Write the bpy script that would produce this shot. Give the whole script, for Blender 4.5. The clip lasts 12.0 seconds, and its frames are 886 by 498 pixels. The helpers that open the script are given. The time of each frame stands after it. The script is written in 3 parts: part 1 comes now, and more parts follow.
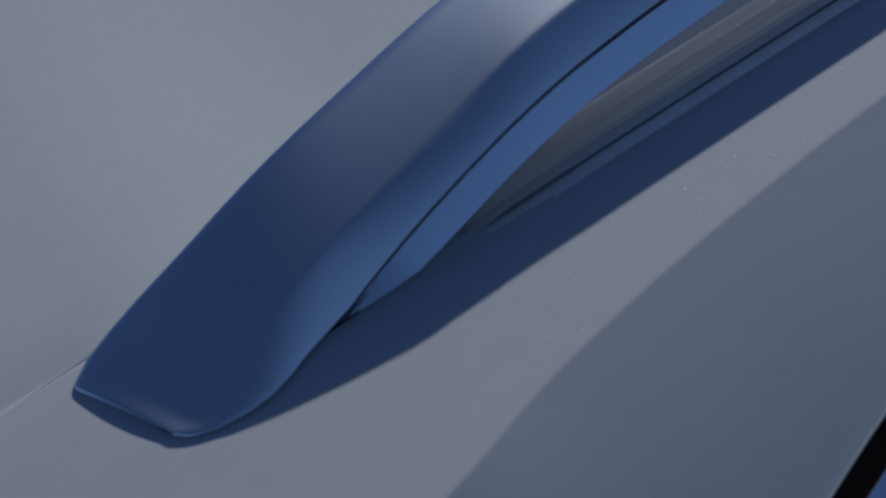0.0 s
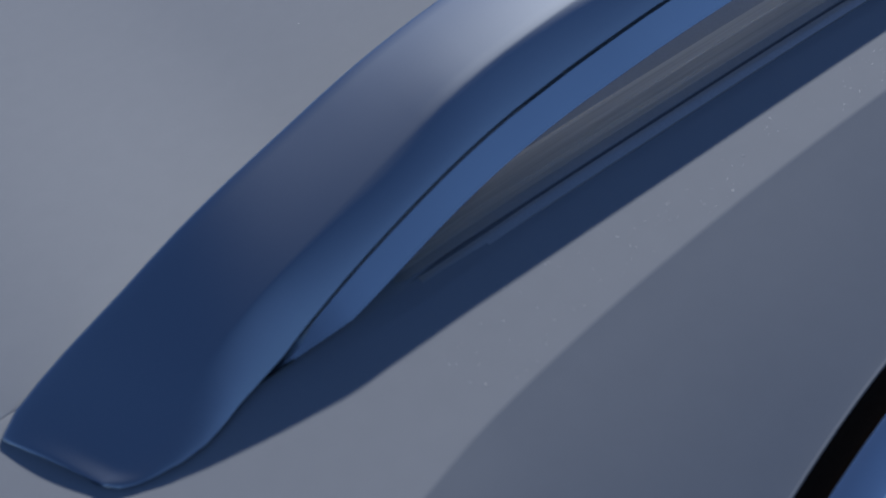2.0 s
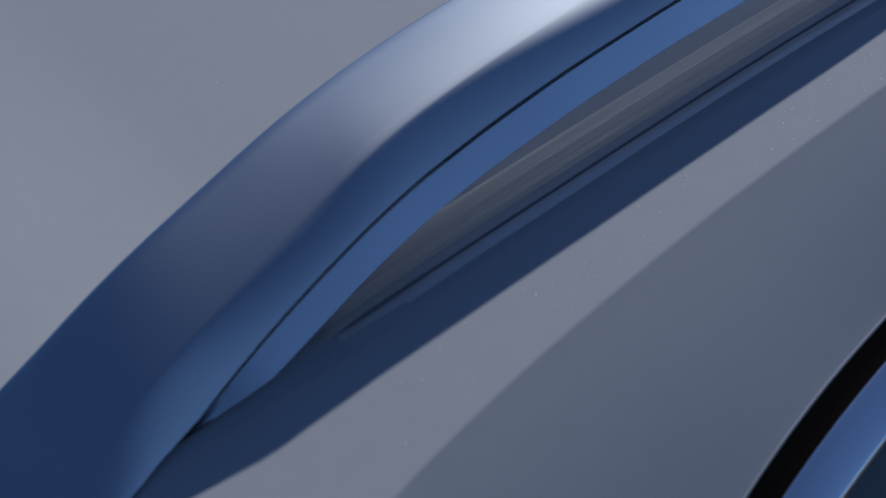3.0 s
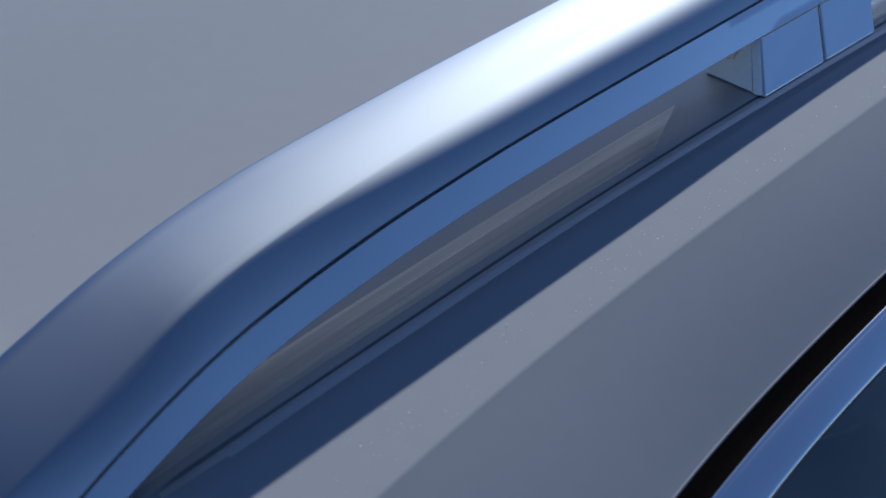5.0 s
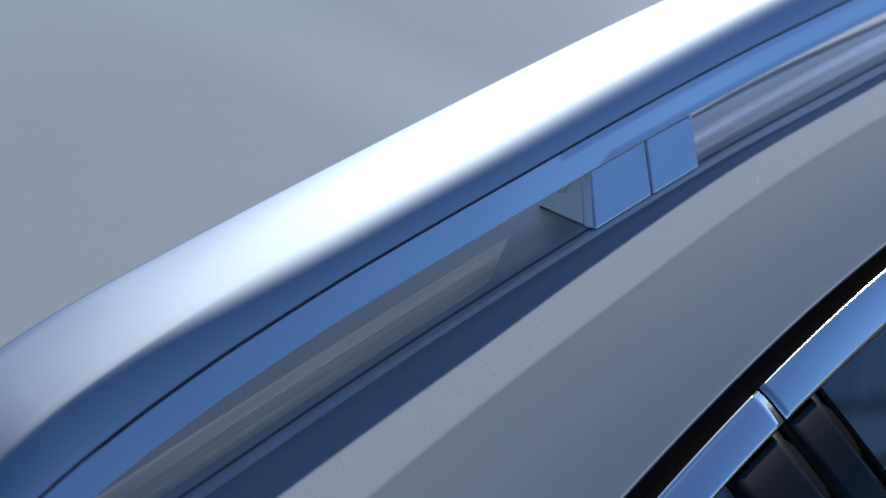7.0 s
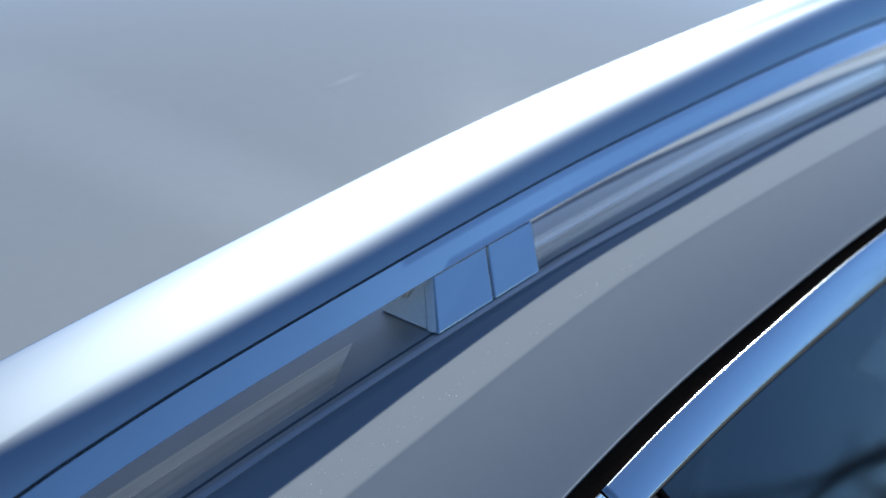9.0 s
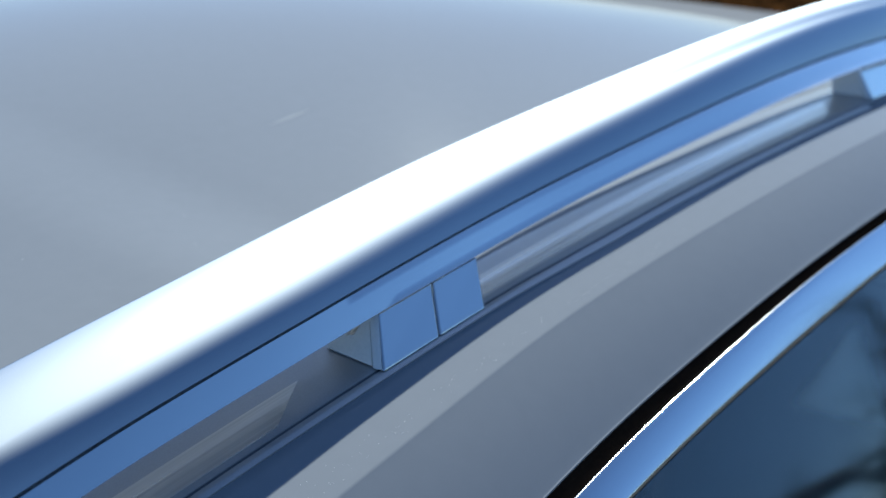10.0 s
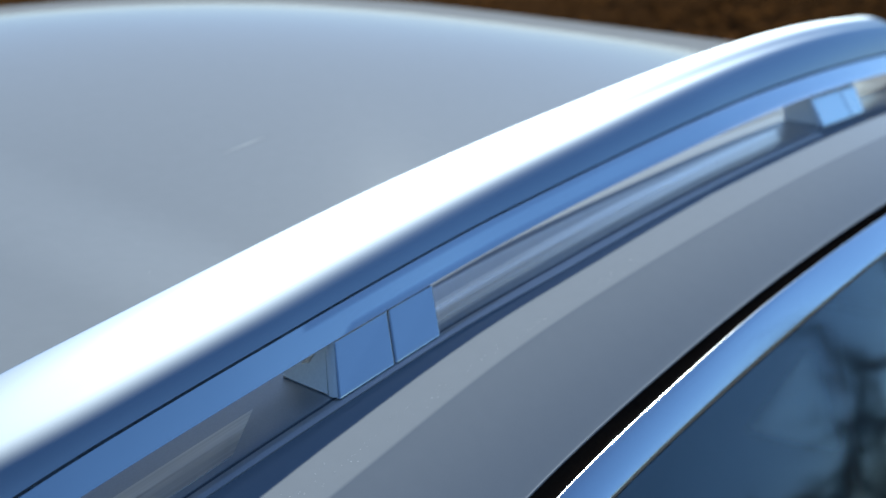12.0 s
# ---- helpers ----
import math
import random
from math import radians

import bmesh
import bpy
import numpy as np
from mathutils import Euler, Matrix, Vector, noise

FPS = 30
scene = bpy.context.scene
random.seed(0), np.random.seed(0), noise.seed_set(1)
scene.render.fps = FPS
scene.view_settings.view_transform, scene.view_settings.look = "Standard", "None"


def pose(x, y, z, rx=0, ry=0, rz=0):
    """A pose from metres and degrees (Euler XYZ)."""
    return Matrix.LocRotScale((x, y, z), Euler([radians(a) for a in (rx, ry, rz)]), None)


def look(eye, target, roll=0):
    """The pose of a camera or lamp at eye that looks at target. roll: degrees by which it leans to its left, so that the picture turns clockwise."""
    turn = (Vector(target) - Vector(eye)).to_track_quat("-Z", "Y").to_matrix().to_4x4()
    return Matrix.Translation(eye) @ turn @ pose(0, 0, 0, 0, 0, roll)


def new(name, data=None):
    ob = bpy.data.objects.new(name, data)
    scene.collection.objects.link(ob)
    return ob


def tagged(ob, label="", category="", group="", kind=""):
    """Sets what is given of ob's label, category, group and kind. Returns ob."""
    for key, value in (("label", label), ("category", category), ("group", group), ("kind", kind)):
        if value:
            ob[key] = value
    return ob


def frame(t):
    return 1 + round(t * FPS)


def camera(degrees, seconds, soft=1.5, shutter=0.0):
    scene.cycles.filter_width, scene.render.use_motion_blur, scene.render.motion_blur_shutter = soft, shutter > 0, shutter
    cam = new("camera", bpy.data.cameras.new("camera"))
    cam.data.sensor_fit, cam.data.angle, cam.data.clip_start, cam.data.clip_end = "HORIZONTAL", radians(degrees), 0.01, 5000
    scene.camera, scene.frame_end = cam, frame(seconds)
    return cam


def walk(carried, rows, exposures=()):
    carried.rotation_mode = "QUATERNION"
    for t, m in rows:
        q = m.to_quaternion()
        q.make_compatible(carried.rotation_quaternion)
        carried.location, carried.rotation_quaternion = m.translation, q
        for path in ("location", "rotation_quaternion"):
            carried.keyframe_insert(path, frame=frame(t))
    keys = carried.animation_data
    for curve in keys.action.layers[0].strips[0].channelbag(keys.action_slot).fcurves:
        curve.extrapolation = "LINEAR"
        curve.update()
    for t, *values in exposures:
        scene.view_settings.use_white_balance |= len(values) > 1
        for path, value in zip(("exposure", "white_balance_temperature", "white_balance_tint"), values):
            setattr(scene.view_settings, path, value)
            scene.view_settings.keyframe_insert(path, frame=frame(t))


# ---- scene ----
# Camera: stands beside the car, slightly over the roof, and pans along the roof rail.
cam = camera(33.6, 12.0, soft=1.5)
cam.data.dof.use_dof = True
cam.data.dof.focus_distance = 0.73
cam.data.dof.aperture_fstop = 8.5
EYE = (-0.6056, -0.4562, 1.9452)
PATH = [
    (0, EYE, (0.6526, 3.3612, -1.0287), -18.94),
    (0.5, EYE, (0.6609, 3.3632, -1.0226), -18.84),
    (1, EYE, (0.7106, 3.3515, -1.0161), -18.46),
    (1.5, EYE, (0.7953, 3.3362, -0.9967), -17.83),
    (2, EYE, (0.9181, 3.3180, -0.9589), -16.91),
    (2.5, EYE, (1.0713, 3.2801, -0.9233), -15.81),
    (3, EYE, (1.2357, 3.2479, -0.8635), -14.63),
    (5, EYE, (1.9325, 3.0569, -0.5480), -10.19),
    (5.5, EYE, (2.0776, 3.0004, -0.4739), -9.35),
    (6, EYE, (2.2293, 2.9350, -0.3921), -8.45),
    (6.5, EYE, (2.3720, 2.8650, -0.3139), -7.58),
    (7, EYE, (2.5120, 2.7921, -0.2294), -6.72),
    (7.5, EYE, (2.6448, 2.7099, -0.1551), -5.89),
    (9.5, EYE, (3.0711, 2.3916, 0.1089), -3.82),
    (10, EYE, (3.1382, 2.3335, 0.1559), -3.51),
    (10.5, EYE, (3.1890, 2.2851, 0.1883), -3.29),
    (11, EYE, (3.2267, 2.2483, 0.2133), -3.11),
    (11.5, EYE, (3.2470, 2.2295, 0.2291), -3.02),
    (12, EYE, (3.2535, 2.2239, 0.2351), -3.00),
]
EXPOSURES = [(0.0, 0.27, 6150, 8), (3.0, 0.30, 6050, 9), (5.5, 0.58, 5950, 6), (7.5, 0.77, 5930, 3), (9.5, 0.79, 5930, -1), (12.0, 0.78, 5930, -3)]
walk(cam, [(t, look(eye, target, roll)) for t, eye, target, roll in PATH], EXPOSURES)

# ---- light: clear sky, sun from the far rear side of the car ----
SUN = Vector((0.768, 0.413, 0.488)).normalized()
world = bpy.data.worlds.new("sky")
scene.world = world
world.use_nodes = True
sky = world.node_tree.nodes.new("ShaderNodeTexSky")
sky.sky_type = "NISHITA"
sky.sun_disc = False
sky.sun_elevation = math.asin(SUN.z)
sky.sun_rotation = math.atan2(SUN.x, SUN.y)
sky.altitude = 3500.0
sky.dust_density = 2.5
sky.ozone_density = 3.0
background = world.node_tree.nodes["Background"]
background.inputs["Strength"].default_value = 0.080
sky_tint = world.node_tree.nodes.new("ShaderNodeVectorMath")
sky_tint.operation = "MULTIPLY"
sky_tint.inputs[1].default_value = (0.91, 0.955, 1.10)
world.node_tree.links.new(sky.outputs["Color"], sky_tint.inputs[0])
world.node_tree.links.new(sky_tint.outputs["Vector"], background.inputs["Color"])
sun_data = bpy.data.lights.new("sun", "SUN")
sun_data.energy = 4.8
sun_data.angle = radians(0.55)
sun_data.color = (1.0, 0.97, 0.935)
sun = new("sun", sun_data)
sun.matrix_world = look(tuple(SUN * 40), (0, 0, 0))


# ---- materials ----
def material(name, colour, rough=0.5, metal=0.0, coat=0.0, grain=0.0, grain_scale=400.0, bump=0.0, bump_scale=900.0, rough_var=0.0, sheen_free=False):
    """A principled material with variation at two scales in colour and gloss, and fine relief."""
    m = bpy.data.materials.new(name)
    m.use_nodes = True
    tree = m.node_tree
    p = tree.nodes["Principled BSDF"]
    p.inputs["Base Color"].default_value = (*colour, 1)
    p.inputs["Roughness"].default_value = rough
    p.inputs["Metallic"].default_value = metal
    p.inputs["Coat Weight"].default_value = coat
    p.inputs["Coat Roughness"].default_value = 0.045
    p.inputs["Coat IOR"].default_value = 1.5
    if sheen_free:
        p.inputs["Specular IOR Level"].default_value = 0.0
    where = tree.nodes.new("ShaderNodeTexCoord")
    fine = tree.nodes.new("ShaderNodeTexNoise")
    fine.inputs["Scale"].default_value = grain_scale
    fine.inputs["Detail"].default_value = 3.0
    tree.links.new(where.outputs["Object"], fine.inputs["Vector"])
    wide = tree.nodes.new("ShaderNodeTexNoise")
    wide.inputs["Scale"].default_value = grain_scale / 40.0
    wide.inputs["Detail"].default_value = 4.0
    tree.links.new(where.outputs["Object"], wide.inputs["Vector"])
    if grain:
        both = tree.nodes.new("ShaderNodeMix")
        both.data_type = "FLOAT"
        both.inputs[0].default_value = 0.25
        tree.links.new(fine.outputs["Fac"], both.inputs[2])
        tree.links.new(wide.outputs["Fac"], both.inputs[3])
        ramp = tree.nodes.new("ShaderNodeMapRange")
        ramp.inputs["From Min"].default_value, ramp.inputs["From Max"].default_value = 0.3, 0.7
        ramp.inputs["To Min"].default_value, ramp.inputs["To Max"].default_value = 1.0 - grain, 1.0 + grain
        tree.links.new(both.outputs[0], ramp.inputs["Value"])
        tint = tree.nodes.new("ShaderNodeVectorMath")
        tint.operation = "SCALE"
        tint.inputs[0].default_value = colour
        tree.links.new(ramp.outputs["Result"], tint.inputs["Scale"])
        tree.links.new(tint.outputs["Vector"], p.inputs["Base Color"])
    if rough_var:
        gloss = tree.nodes.new("ShaderNodeMapRange")
        gloss.inputs["From Min"].default_value, gloss.inputs["From Max"].default_value = 0.3, 0.7
        gloss.inputs["To Min"].default_value = max(rough - rough_var, 0.01)
        gloss.inputs["To Max"].default_value = rough + rough_var
        tree.links.new(wide.outputs["Fac"], gloss.inputs["Value"])
        tree.links.new(gloss.outputs["Result"], p.inputs["Roughness"])
    if bump:
        relief = tree.nodes.new("ShaderNodeTexNoise")
        relief.inputs["Scale"].default_value = bump_scale
        relief.inputs["Detail"].default_value = 4.0
        tree.links.new(where.outputs["Object"], relief.inputs["Vector"])
        node = tree.nodes.new("ShaderNodeBump")
        node.inputs["Strength"].default_value = bump
        node.inputs["Distance"].default_value = 0.001
        tree.links.new(relief.outputs["Fac"], node.inputs["Height"])
        tree.links.new(node.outputs["Normal"], p.inputs["Normal"])
    return m


PAINT = material("silver_metallic_paint", (0.259, 0.267, 0.281), rough=0.60, metal=0.0, coat=0.4, grain=0.05, grain_scale=3500.0, sheen_free=True)


def satin_metal(name, colour, rough):
    """Bead-blasted, anodised metal: a soft lobe under a tighter one, with a very fine grain."""
    m = bpy.data.materials.new(name)
    m.use_nodes = True
    tree = m.node_tree
    tree.nodes.remove(tree.nodes["Principled BSDF"])
    lobe = tree.nodes.new("ShaderNodeBsdfAnisotropic")
    lobe.distribution = "BECKMANN"
    where = tree.nodes.new("ShaderNodeTexCoord")
    grain = tree.nodes.new("ShaderNodeTexNoise")
    grain.inputs["Scale"].default_value = 3200.0
    tree.links.new(where.outputs["Object"], grain.inputs["Vector"])
    level = tree.nodes.new("ShaderNodeMapRange")
    level.inputs["From Min"].default_value, level.inputs["From Max"].default_value = 0.3, 0.7
    level.inputs["To Min"].default_value, level.inputs["To Max"].default_value = 0.95, 1.05
    tree.links.new(grain.outputs["Fac"], level.inputs["Value"])
    tint = tree.nodes.new("ShaderNodeVectorMath")
    tint.operation = "SCALE"
    tint.inputs[0].default_value = colour
    tree.links.new(level.outputs["Result"], tint.inputs["Scale"])
    tree.links.new(tint.outputs["Vector"], lobe.inputs["Color"])
    wear = tree.nodes.new("ShaderNodeTexNoise")
    wear.inputs["Scale"].default_value = 12.0
    tree.links.new(where.outputs["Object"], wear.inputs["Vector"])
    gloss = tree.nodes.new("ShaderNodeMapRange")
    gloss.inputs["To Min"].default_value, gloss.inputs["To Max"].default_value = rough - 0.01, rough + 0.01
    tree.links.new(wear.outputs["Fac"], gloss.inputs["Value"])
    tree.links.new(gloss.outputs["Result"], lobe.inputs["Roughness"])
    film = tree.nodes.new("ShaderNodeBsdfAnisotropic")
    film.distribution = "BECKMANN"
    film.inputs["Roughness"].default_value = 0.22
    tree.links.new(tint.outputs["Vector"], film.inputs["Color"])
    mix = tree.nodes.new("ShaderNodeMixShader")
    mix.inputs["Fac"].default_value = 0.54
    tree.links.new(lobe.outputs["BSDF"], mix.inputs[1])
    tree.links.new(film.outputs["BSDF"], mix.inputs[2])
    tree.links.new(mix.outputs["Shader"], tree.nodes["Material Output"].inputs["Surface"])
    return m


SATIN = satin_metal("satin_anodised_aluminium", (0.415, 0.446, 0.486), 0.62)
# Pale cream puts the sunlight bounced onto the posts' ends into the colour.
BOUNCE_LIT_END = material("bounce_lit_post_end", (0.84, 0.79, 0.72), rough=0.5, grain=0.05, grain_scale=600.0)
PALE_PLASTIC = material("light_grey_plastic", (0.80, 0.785, 0.76), rough=0.6, grain=0.05, grain_scale=600.0)
# Brushed metal, kept pale to paint sunlight on the moulding; LEDGE is its unlit tone.
SUNLIT_METAL = bpy.data.materials.new("brushed_metal_sunlit")
SUNLIT_METAL.use_nodes = True
brush_tree = SUNLIT_METAL.node_tree
brush = brush_tree.nodes["Principled BSDF"]
brush.inputs["Metallic"].default_value = 1.0
brush_where = brush_tree.nodes.new("ShaderNodeTexCoord")
brush_map = brush_tree.nodes.new("ShaderNodeMapping")
brush_map.inputs["Scale"].default_value = (4.0, 420.0, 60.0)
brush_tree.links.new(brush_where.outputs["Object"], brush_map.inputs["Vector"])
brush_noise = brush_tree.nodes.new("ShaderNodeTexNoise")
brush_noise.inputs["Scale"].default_value = 1.0
brush_noise.inputs["Detail"].default_value = 5.0
brush_tree.links.new(brush_map.outputs["Vector"], brush_noise.inputs["Vector"])
brush_ramp = brush_tree.nodes.new("ShaderNodeValToRGB")
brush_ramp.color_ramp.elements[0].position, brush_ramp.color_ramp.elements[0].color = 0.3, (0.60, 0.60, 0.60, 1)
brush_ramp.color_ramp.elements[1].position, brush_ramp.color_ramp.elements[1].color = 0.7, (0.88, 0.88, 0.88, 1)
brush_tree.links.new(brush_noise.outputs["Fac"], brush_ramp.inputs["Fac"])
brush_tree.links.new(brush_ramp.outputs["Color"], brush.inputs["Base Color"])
brush_gloss = brush_tree.nodes.new("ShaderNodeMapRange")
brush_gloss.inputs["To Min"].default_value, brush_gloss.inputs["To Max"].default_value = 0.36, 0.22
brush_tree.links.new(brush_noise.outputs["Fac"], brush_gloss.inputs["Value"])
brush_tree.links.new(brush_gloss.outputs["Result"], brush.inputs["Roughness"])
LEDGE = material("satin_grey_moulding", (0.46, 0.46, 0.47), rough=0.36, metal=0.75, grain=0.08, grain_scale=900.0)
BRIGHT = material("smooth_anodised_aluminium", (0.76, 0.775, 0.775), rough=0.20, metal=1.0, grain=0.02, grain_scale=900.0, rough_var=0.02)
CHROME = material("polished_chrome_trim", (0.79, 0.79, 0.79), rough=0.13, metal=1.0, rough_var=0.015, grain_scale=300.0)
RUBBER = material("black_rubber_seal", (0.022, 0.016, 0.012), rough=0.36, grain=0.2, grain_scale=700.0, bump=0.1, sheen_free=True)
GREY_SEAL = material("grey_rubber_seal", (0.11, 0.11, 0.12), rough=0.5, grain=0.15, grain_scale=700.0)
STRIP_GREY = material("grey_metal_strip", (0.48, 0.465, 0.45), rough=0.30, metal=0.7, grain=0.08, grain_scale=900.0)
DARK_PLASTIC = material("dark_grey_plastic", (0.055, 0.056, 0.058), rough=0.4, grain=0.1)
GLOSS_BLACK = material("gloss_black_pillar", (0.008, 0.008, 0.010), rough=0.22, grain=0.1)
GLOSS_BLACK.node_tree.nodes["Principled BSDF"].inputs["Specular IOR Level"].default_value = 0.2
DARK_LINER = material("charcoal_headliner_fabric", (0.03, 0.03, 0.035), rough=0.9, grain=0.25, grain_scale=500.0, bump=0.3)
SEAT_DARK = material("charcoal_leather", (0.022, 0.024, 0.03), rough=0.45, grain=0.2, grain_scale=300.0, bump=0.25, bump_scale=500.0)
SEAT_MID = material("grey_blue_leather", (0.10, 0.115, 0.135), rough=0.5, grain=0.2, grain_scale=300.0, bump=0.25, bump_scale=500.0)
# Pale tone of the rear inserts, standing in for daylight in the window.
DAYLIGHT_PATCH = material("pale_daylight_patch", (0.80, 0.82, 0.76), rough=0.5, grain=0.1, grain_scale=300.0, bump=0.2, bump_scale=500.0)
ASPHALT = material("asphalt", (0.05, 0.05, 0.052), rough=0.85, grain=0.35, grain_scale=80.0, bump=0.6, bump_scale=200.0, sheen_free=True)
GRASS = material("grass", (0.06, 0.09, 0.03), rough=0.8, grain=0.5, grain_scale=30.0, bump=0.5, bump_scale=40.0, sheen_free=True)
BRACKEN = material("dry_brown_bracken", (0.045, 0.021, 0.008), rough=0.95, grain=0.4, grain_scale=60.0, bump=0.3, bump_scale=50.0, sheen_free=True)
def leaf_material(name, colour):
    """Thin dry leaves that let some light through."""
    m = material(name, colour, rough=0.9, grain=0.5, grain_scale=14.0, sheen_free=True)
    tree = m.node_tree
    p = tree.nodes["Principled BSDF"]
    through_leaf = tree.nodes.new("ShaderNodeBsdfTranslucent")
    through_leaf.inputs["Color"].default_value = (*[min(1.0, 1.5 * c) for c in colour], 1)
    mix = tree.nodes.new("ShaderNodeMixShader")
    mix.inputs["Fac"].default_value = 0.45
    tree.links.new(p.outputs["BSDF"], mix.inputs[1])
    tree.links.new(through_leaf.outputs["BSDF"], mix.inputs[2])
    tree.links.new(mix.outputs["Shader"], tree.nodes["Material Output"].inputs["Surface"])
    return m


FROND = leaf_material("dry_brown_frond", (0.060, 0.026, 0.008))
BARK = material("bark", (0.06, 0.045, 0.035), rough=0.9, grain=0.4, grain_scale=20.0, bump=0.5, bump_scale=40.0, sheen_free=True)
DUST = material("pale_dust", (0.92, 0.92, 0.90), rough=0.5, grain=0.05)
SCRATCH = material("scratched_clear_coat", (0.39, 0.40, 0.41), rough=0.6, grain=0.2, grain_scale=2500.0, sheen_free=True)
TYRE = material("tyre_rubber", (0.02, 0.02, 0.02), rough=0.8, grain=0.2, bump=0.3)


def glass_material(name, tint):
    m = bpy.data.materials.new(name)
    m.use_nodes = True
    p = m.node_tree.nodes["Principled BSDF"]
    p.inputs["Base Color"].default_value = (*tint, 1)
    p.inputs["Roughness"].default_value = 0.045
    p.inputs["Transmission Weight"].default_value = 1.0
    p.inputs["IOR"].default_value = 1.52
    return m


GLASS = glass_material("tinted_window_glass", (0.72, 0.79, 0.80))


# ---- building helpers ----
def smooth(a, b, x):
    t = min(max((x - a) / (b - a), 0.0), 1.0)
    return t * t * (3 - 2 * t)


def curve(knots):
    """A smooth monotone curve through (x, value) knots, straight beyond its ends."""
    xs = [k[0] for k in knots]
    ys = [k[1] for k in knots]
    n = len(xs)
    d = [(ys[i + 1] - ys[i]) / (xs[i + 1] - xs[i]) for i in range(n - 1)]
    m = [d[0]] + [0.0 if d[i - 1] * d[i] <= 0 else 2 * d[i - 1] * d[i] / (d[i - 1] + d[i]) for i in range(1, n - 1)] + [d[-1]]

    def value(x):
        if x <= xs[0]:
            return ys[0] + m[0] * (x - xs[0])
        if x >= xs[-1]:
            return ys[-1] + m[-1] * (x - xs[-1])
        i = max(j for j in range(n - 1) if xs[j] <= x)
        h = xs[i + 1] - xs[i]
        t = (x - xs[i]) / h
        return ((1 + 2 * t) * ys[i] + t * h * m[i]) * (1 - t) ** 2 + (ys[i + 1] * (3 - 2 * t) + (t - 1) * h * m[i + 1]) * t * t

    return value


def spline(knots):
    """A curve through (x, value) knots whose bend changes evenly: a natural cubic spline."""
    xs = np.array([k[0] for k in knots])
    ys = np.array([k[1] for k in knots])
    n = len(xs)
    h = np.diff(xs)
    a, b = np.eye(n), np.zeros(n)
    for i in range(1, n - 1):
        a[i, i - 1:i + 2] = h[i - 1], 2 * (h[i - 1] + h[i]), h[i]
        b[i] = 6 * ((ys[i + 1] - ys[i]) / h[i] - (ys[i] - ys[i - 1]) / h[i - 1])
    bend = np.linalg.solve(a, b)

    def value(x):
        x = min(max(x, xs[0]), xs[-1])
        i = min(int(np.searchsorted(xs, x, side="right")) - 1, n - 2)
        u, v = xs[i + 1] - x, x - xs[i]
        return float((bend[i] * u ** 3 + bend[i + 1] * v ** 3) / (6 * h[i]) + (ys[i] / h[i] - bend[i] * h[i] / 6) * u + (ys[i + 1] / h[i] - bend[i + 1] * h[i] / 6) * v)

    return value


def steps(a, b, size):
    n = max(1, round((b - a) / size))
    return [a + (b - a) * i / n for i in range(n + 1)]


def loft(rings, closed=True, caps=True, thick=0.0):
    """A bmesh through rings of equal length."""
    bm = bmesh.new()
    made = [[bm.verts.new(p) for p in ring] for ring in rings]
    for a, b in zip(made, made[1:]):
        n = len(a)
        for i in range(n if closed else n - 1):
            j = (i + 1) % n
            bm.faces.new((a[i], a[j], b[j], b[i]))
    if closed and caps:
        bm.faces.new(made[0][::-1])
        bm.faces.new(made[-1])
    bmesh.ops.recalc_face_normals(bm, faces=bm.faces)
    return bm


def slab(bm, thick):
    """Gives an open sheet its thickness, away from its normals."""
    bmesh.ops.solidify(bm, geom=bm.faces[:], thickness=thick)
    return bm


def box(x0, x1, y0, y1, z0, z1, bevel=0.0, segments=2):
    bm = bmesh.new()
    bmesh.ops.create_cube(bm, size=1.0, matrix=Matrix.Translation(((x0 + x1) / 2, (y0 + y1) / 2, (z0 + z1) / 2)) @ Matrix.Diagonal((x1 - x0, y1 - y0, z1 - z0, 1)))
    if bevel:
        bmesh.ops.bevel(bm, geom=bm.edges[:], offset=bevel, segments=segments, affect="EDGES", profile=0.5)
    return bm


def part(name, bm, mat, parent=None, label="", flat=False, sharp=None):
    """Links a bmesh as one mesh object, under a thing or a part."""
    data = bpy.data.meshes.new(name)
    for f in bm.faces:
        f.smooth = not flat
    if sharp is not None:
        for e in bm.edges:
            if len(e.link_faces) == 2 and e.calc_face_angle(0.0) > radians(sharp):
                e.smooth = False
    bm.to_mesh(data)
    bm.free()
    data.materials.append(mat)
    ob = new(name, data)
    if parent is not None:
        ob.parent = parent
    if label:
        ob["label"] = label
    return ob


# ---- shape of the car's upper body, in metres: x to the rear, y to the far side, z up ----
MID = 0.72            # the car's middle line
STRIP = 0.25          # slope of the strip outside the rail


def crown(x):
    """Height of the roof where the rail stands."""
    return 1.601 - 0.078 * x * x


def rise(slopes):
    """Height over the rail's line, summed up from the roof's slope across the car."""
    slope = curve(slopes)
    table = [0.0]
    for i in range(145):
        table.append(table[-1] + 0.005 * slope(0.005 * (i + 0.5)))

    def value(y):
        y = min(max(min(y, 2 * MID - y), 0.0), MID) / 0.005
        i = int(y)
        return table[i] + (table[i + 1] - table[i]) * (y - i)

    return value


rise_foot = rise([(0.0, 0.25), (0.08, 0.22), (0.15, 0.17), (0.25, 0.155), (0.35, 0.145), (0.45, 0.12), (0.58, 0.07), (0.72, 0.0)])
rise_rear = rise([(0.0, 0.06), (0.055, 0.06), (0.09, 0.12), (0.13, 0.165), (0.2, 0.186), (0.28, 0.186), (0.38, 0.162), (0.48, 0.122), (0.6, 0.064), (0.72, 0.0)])


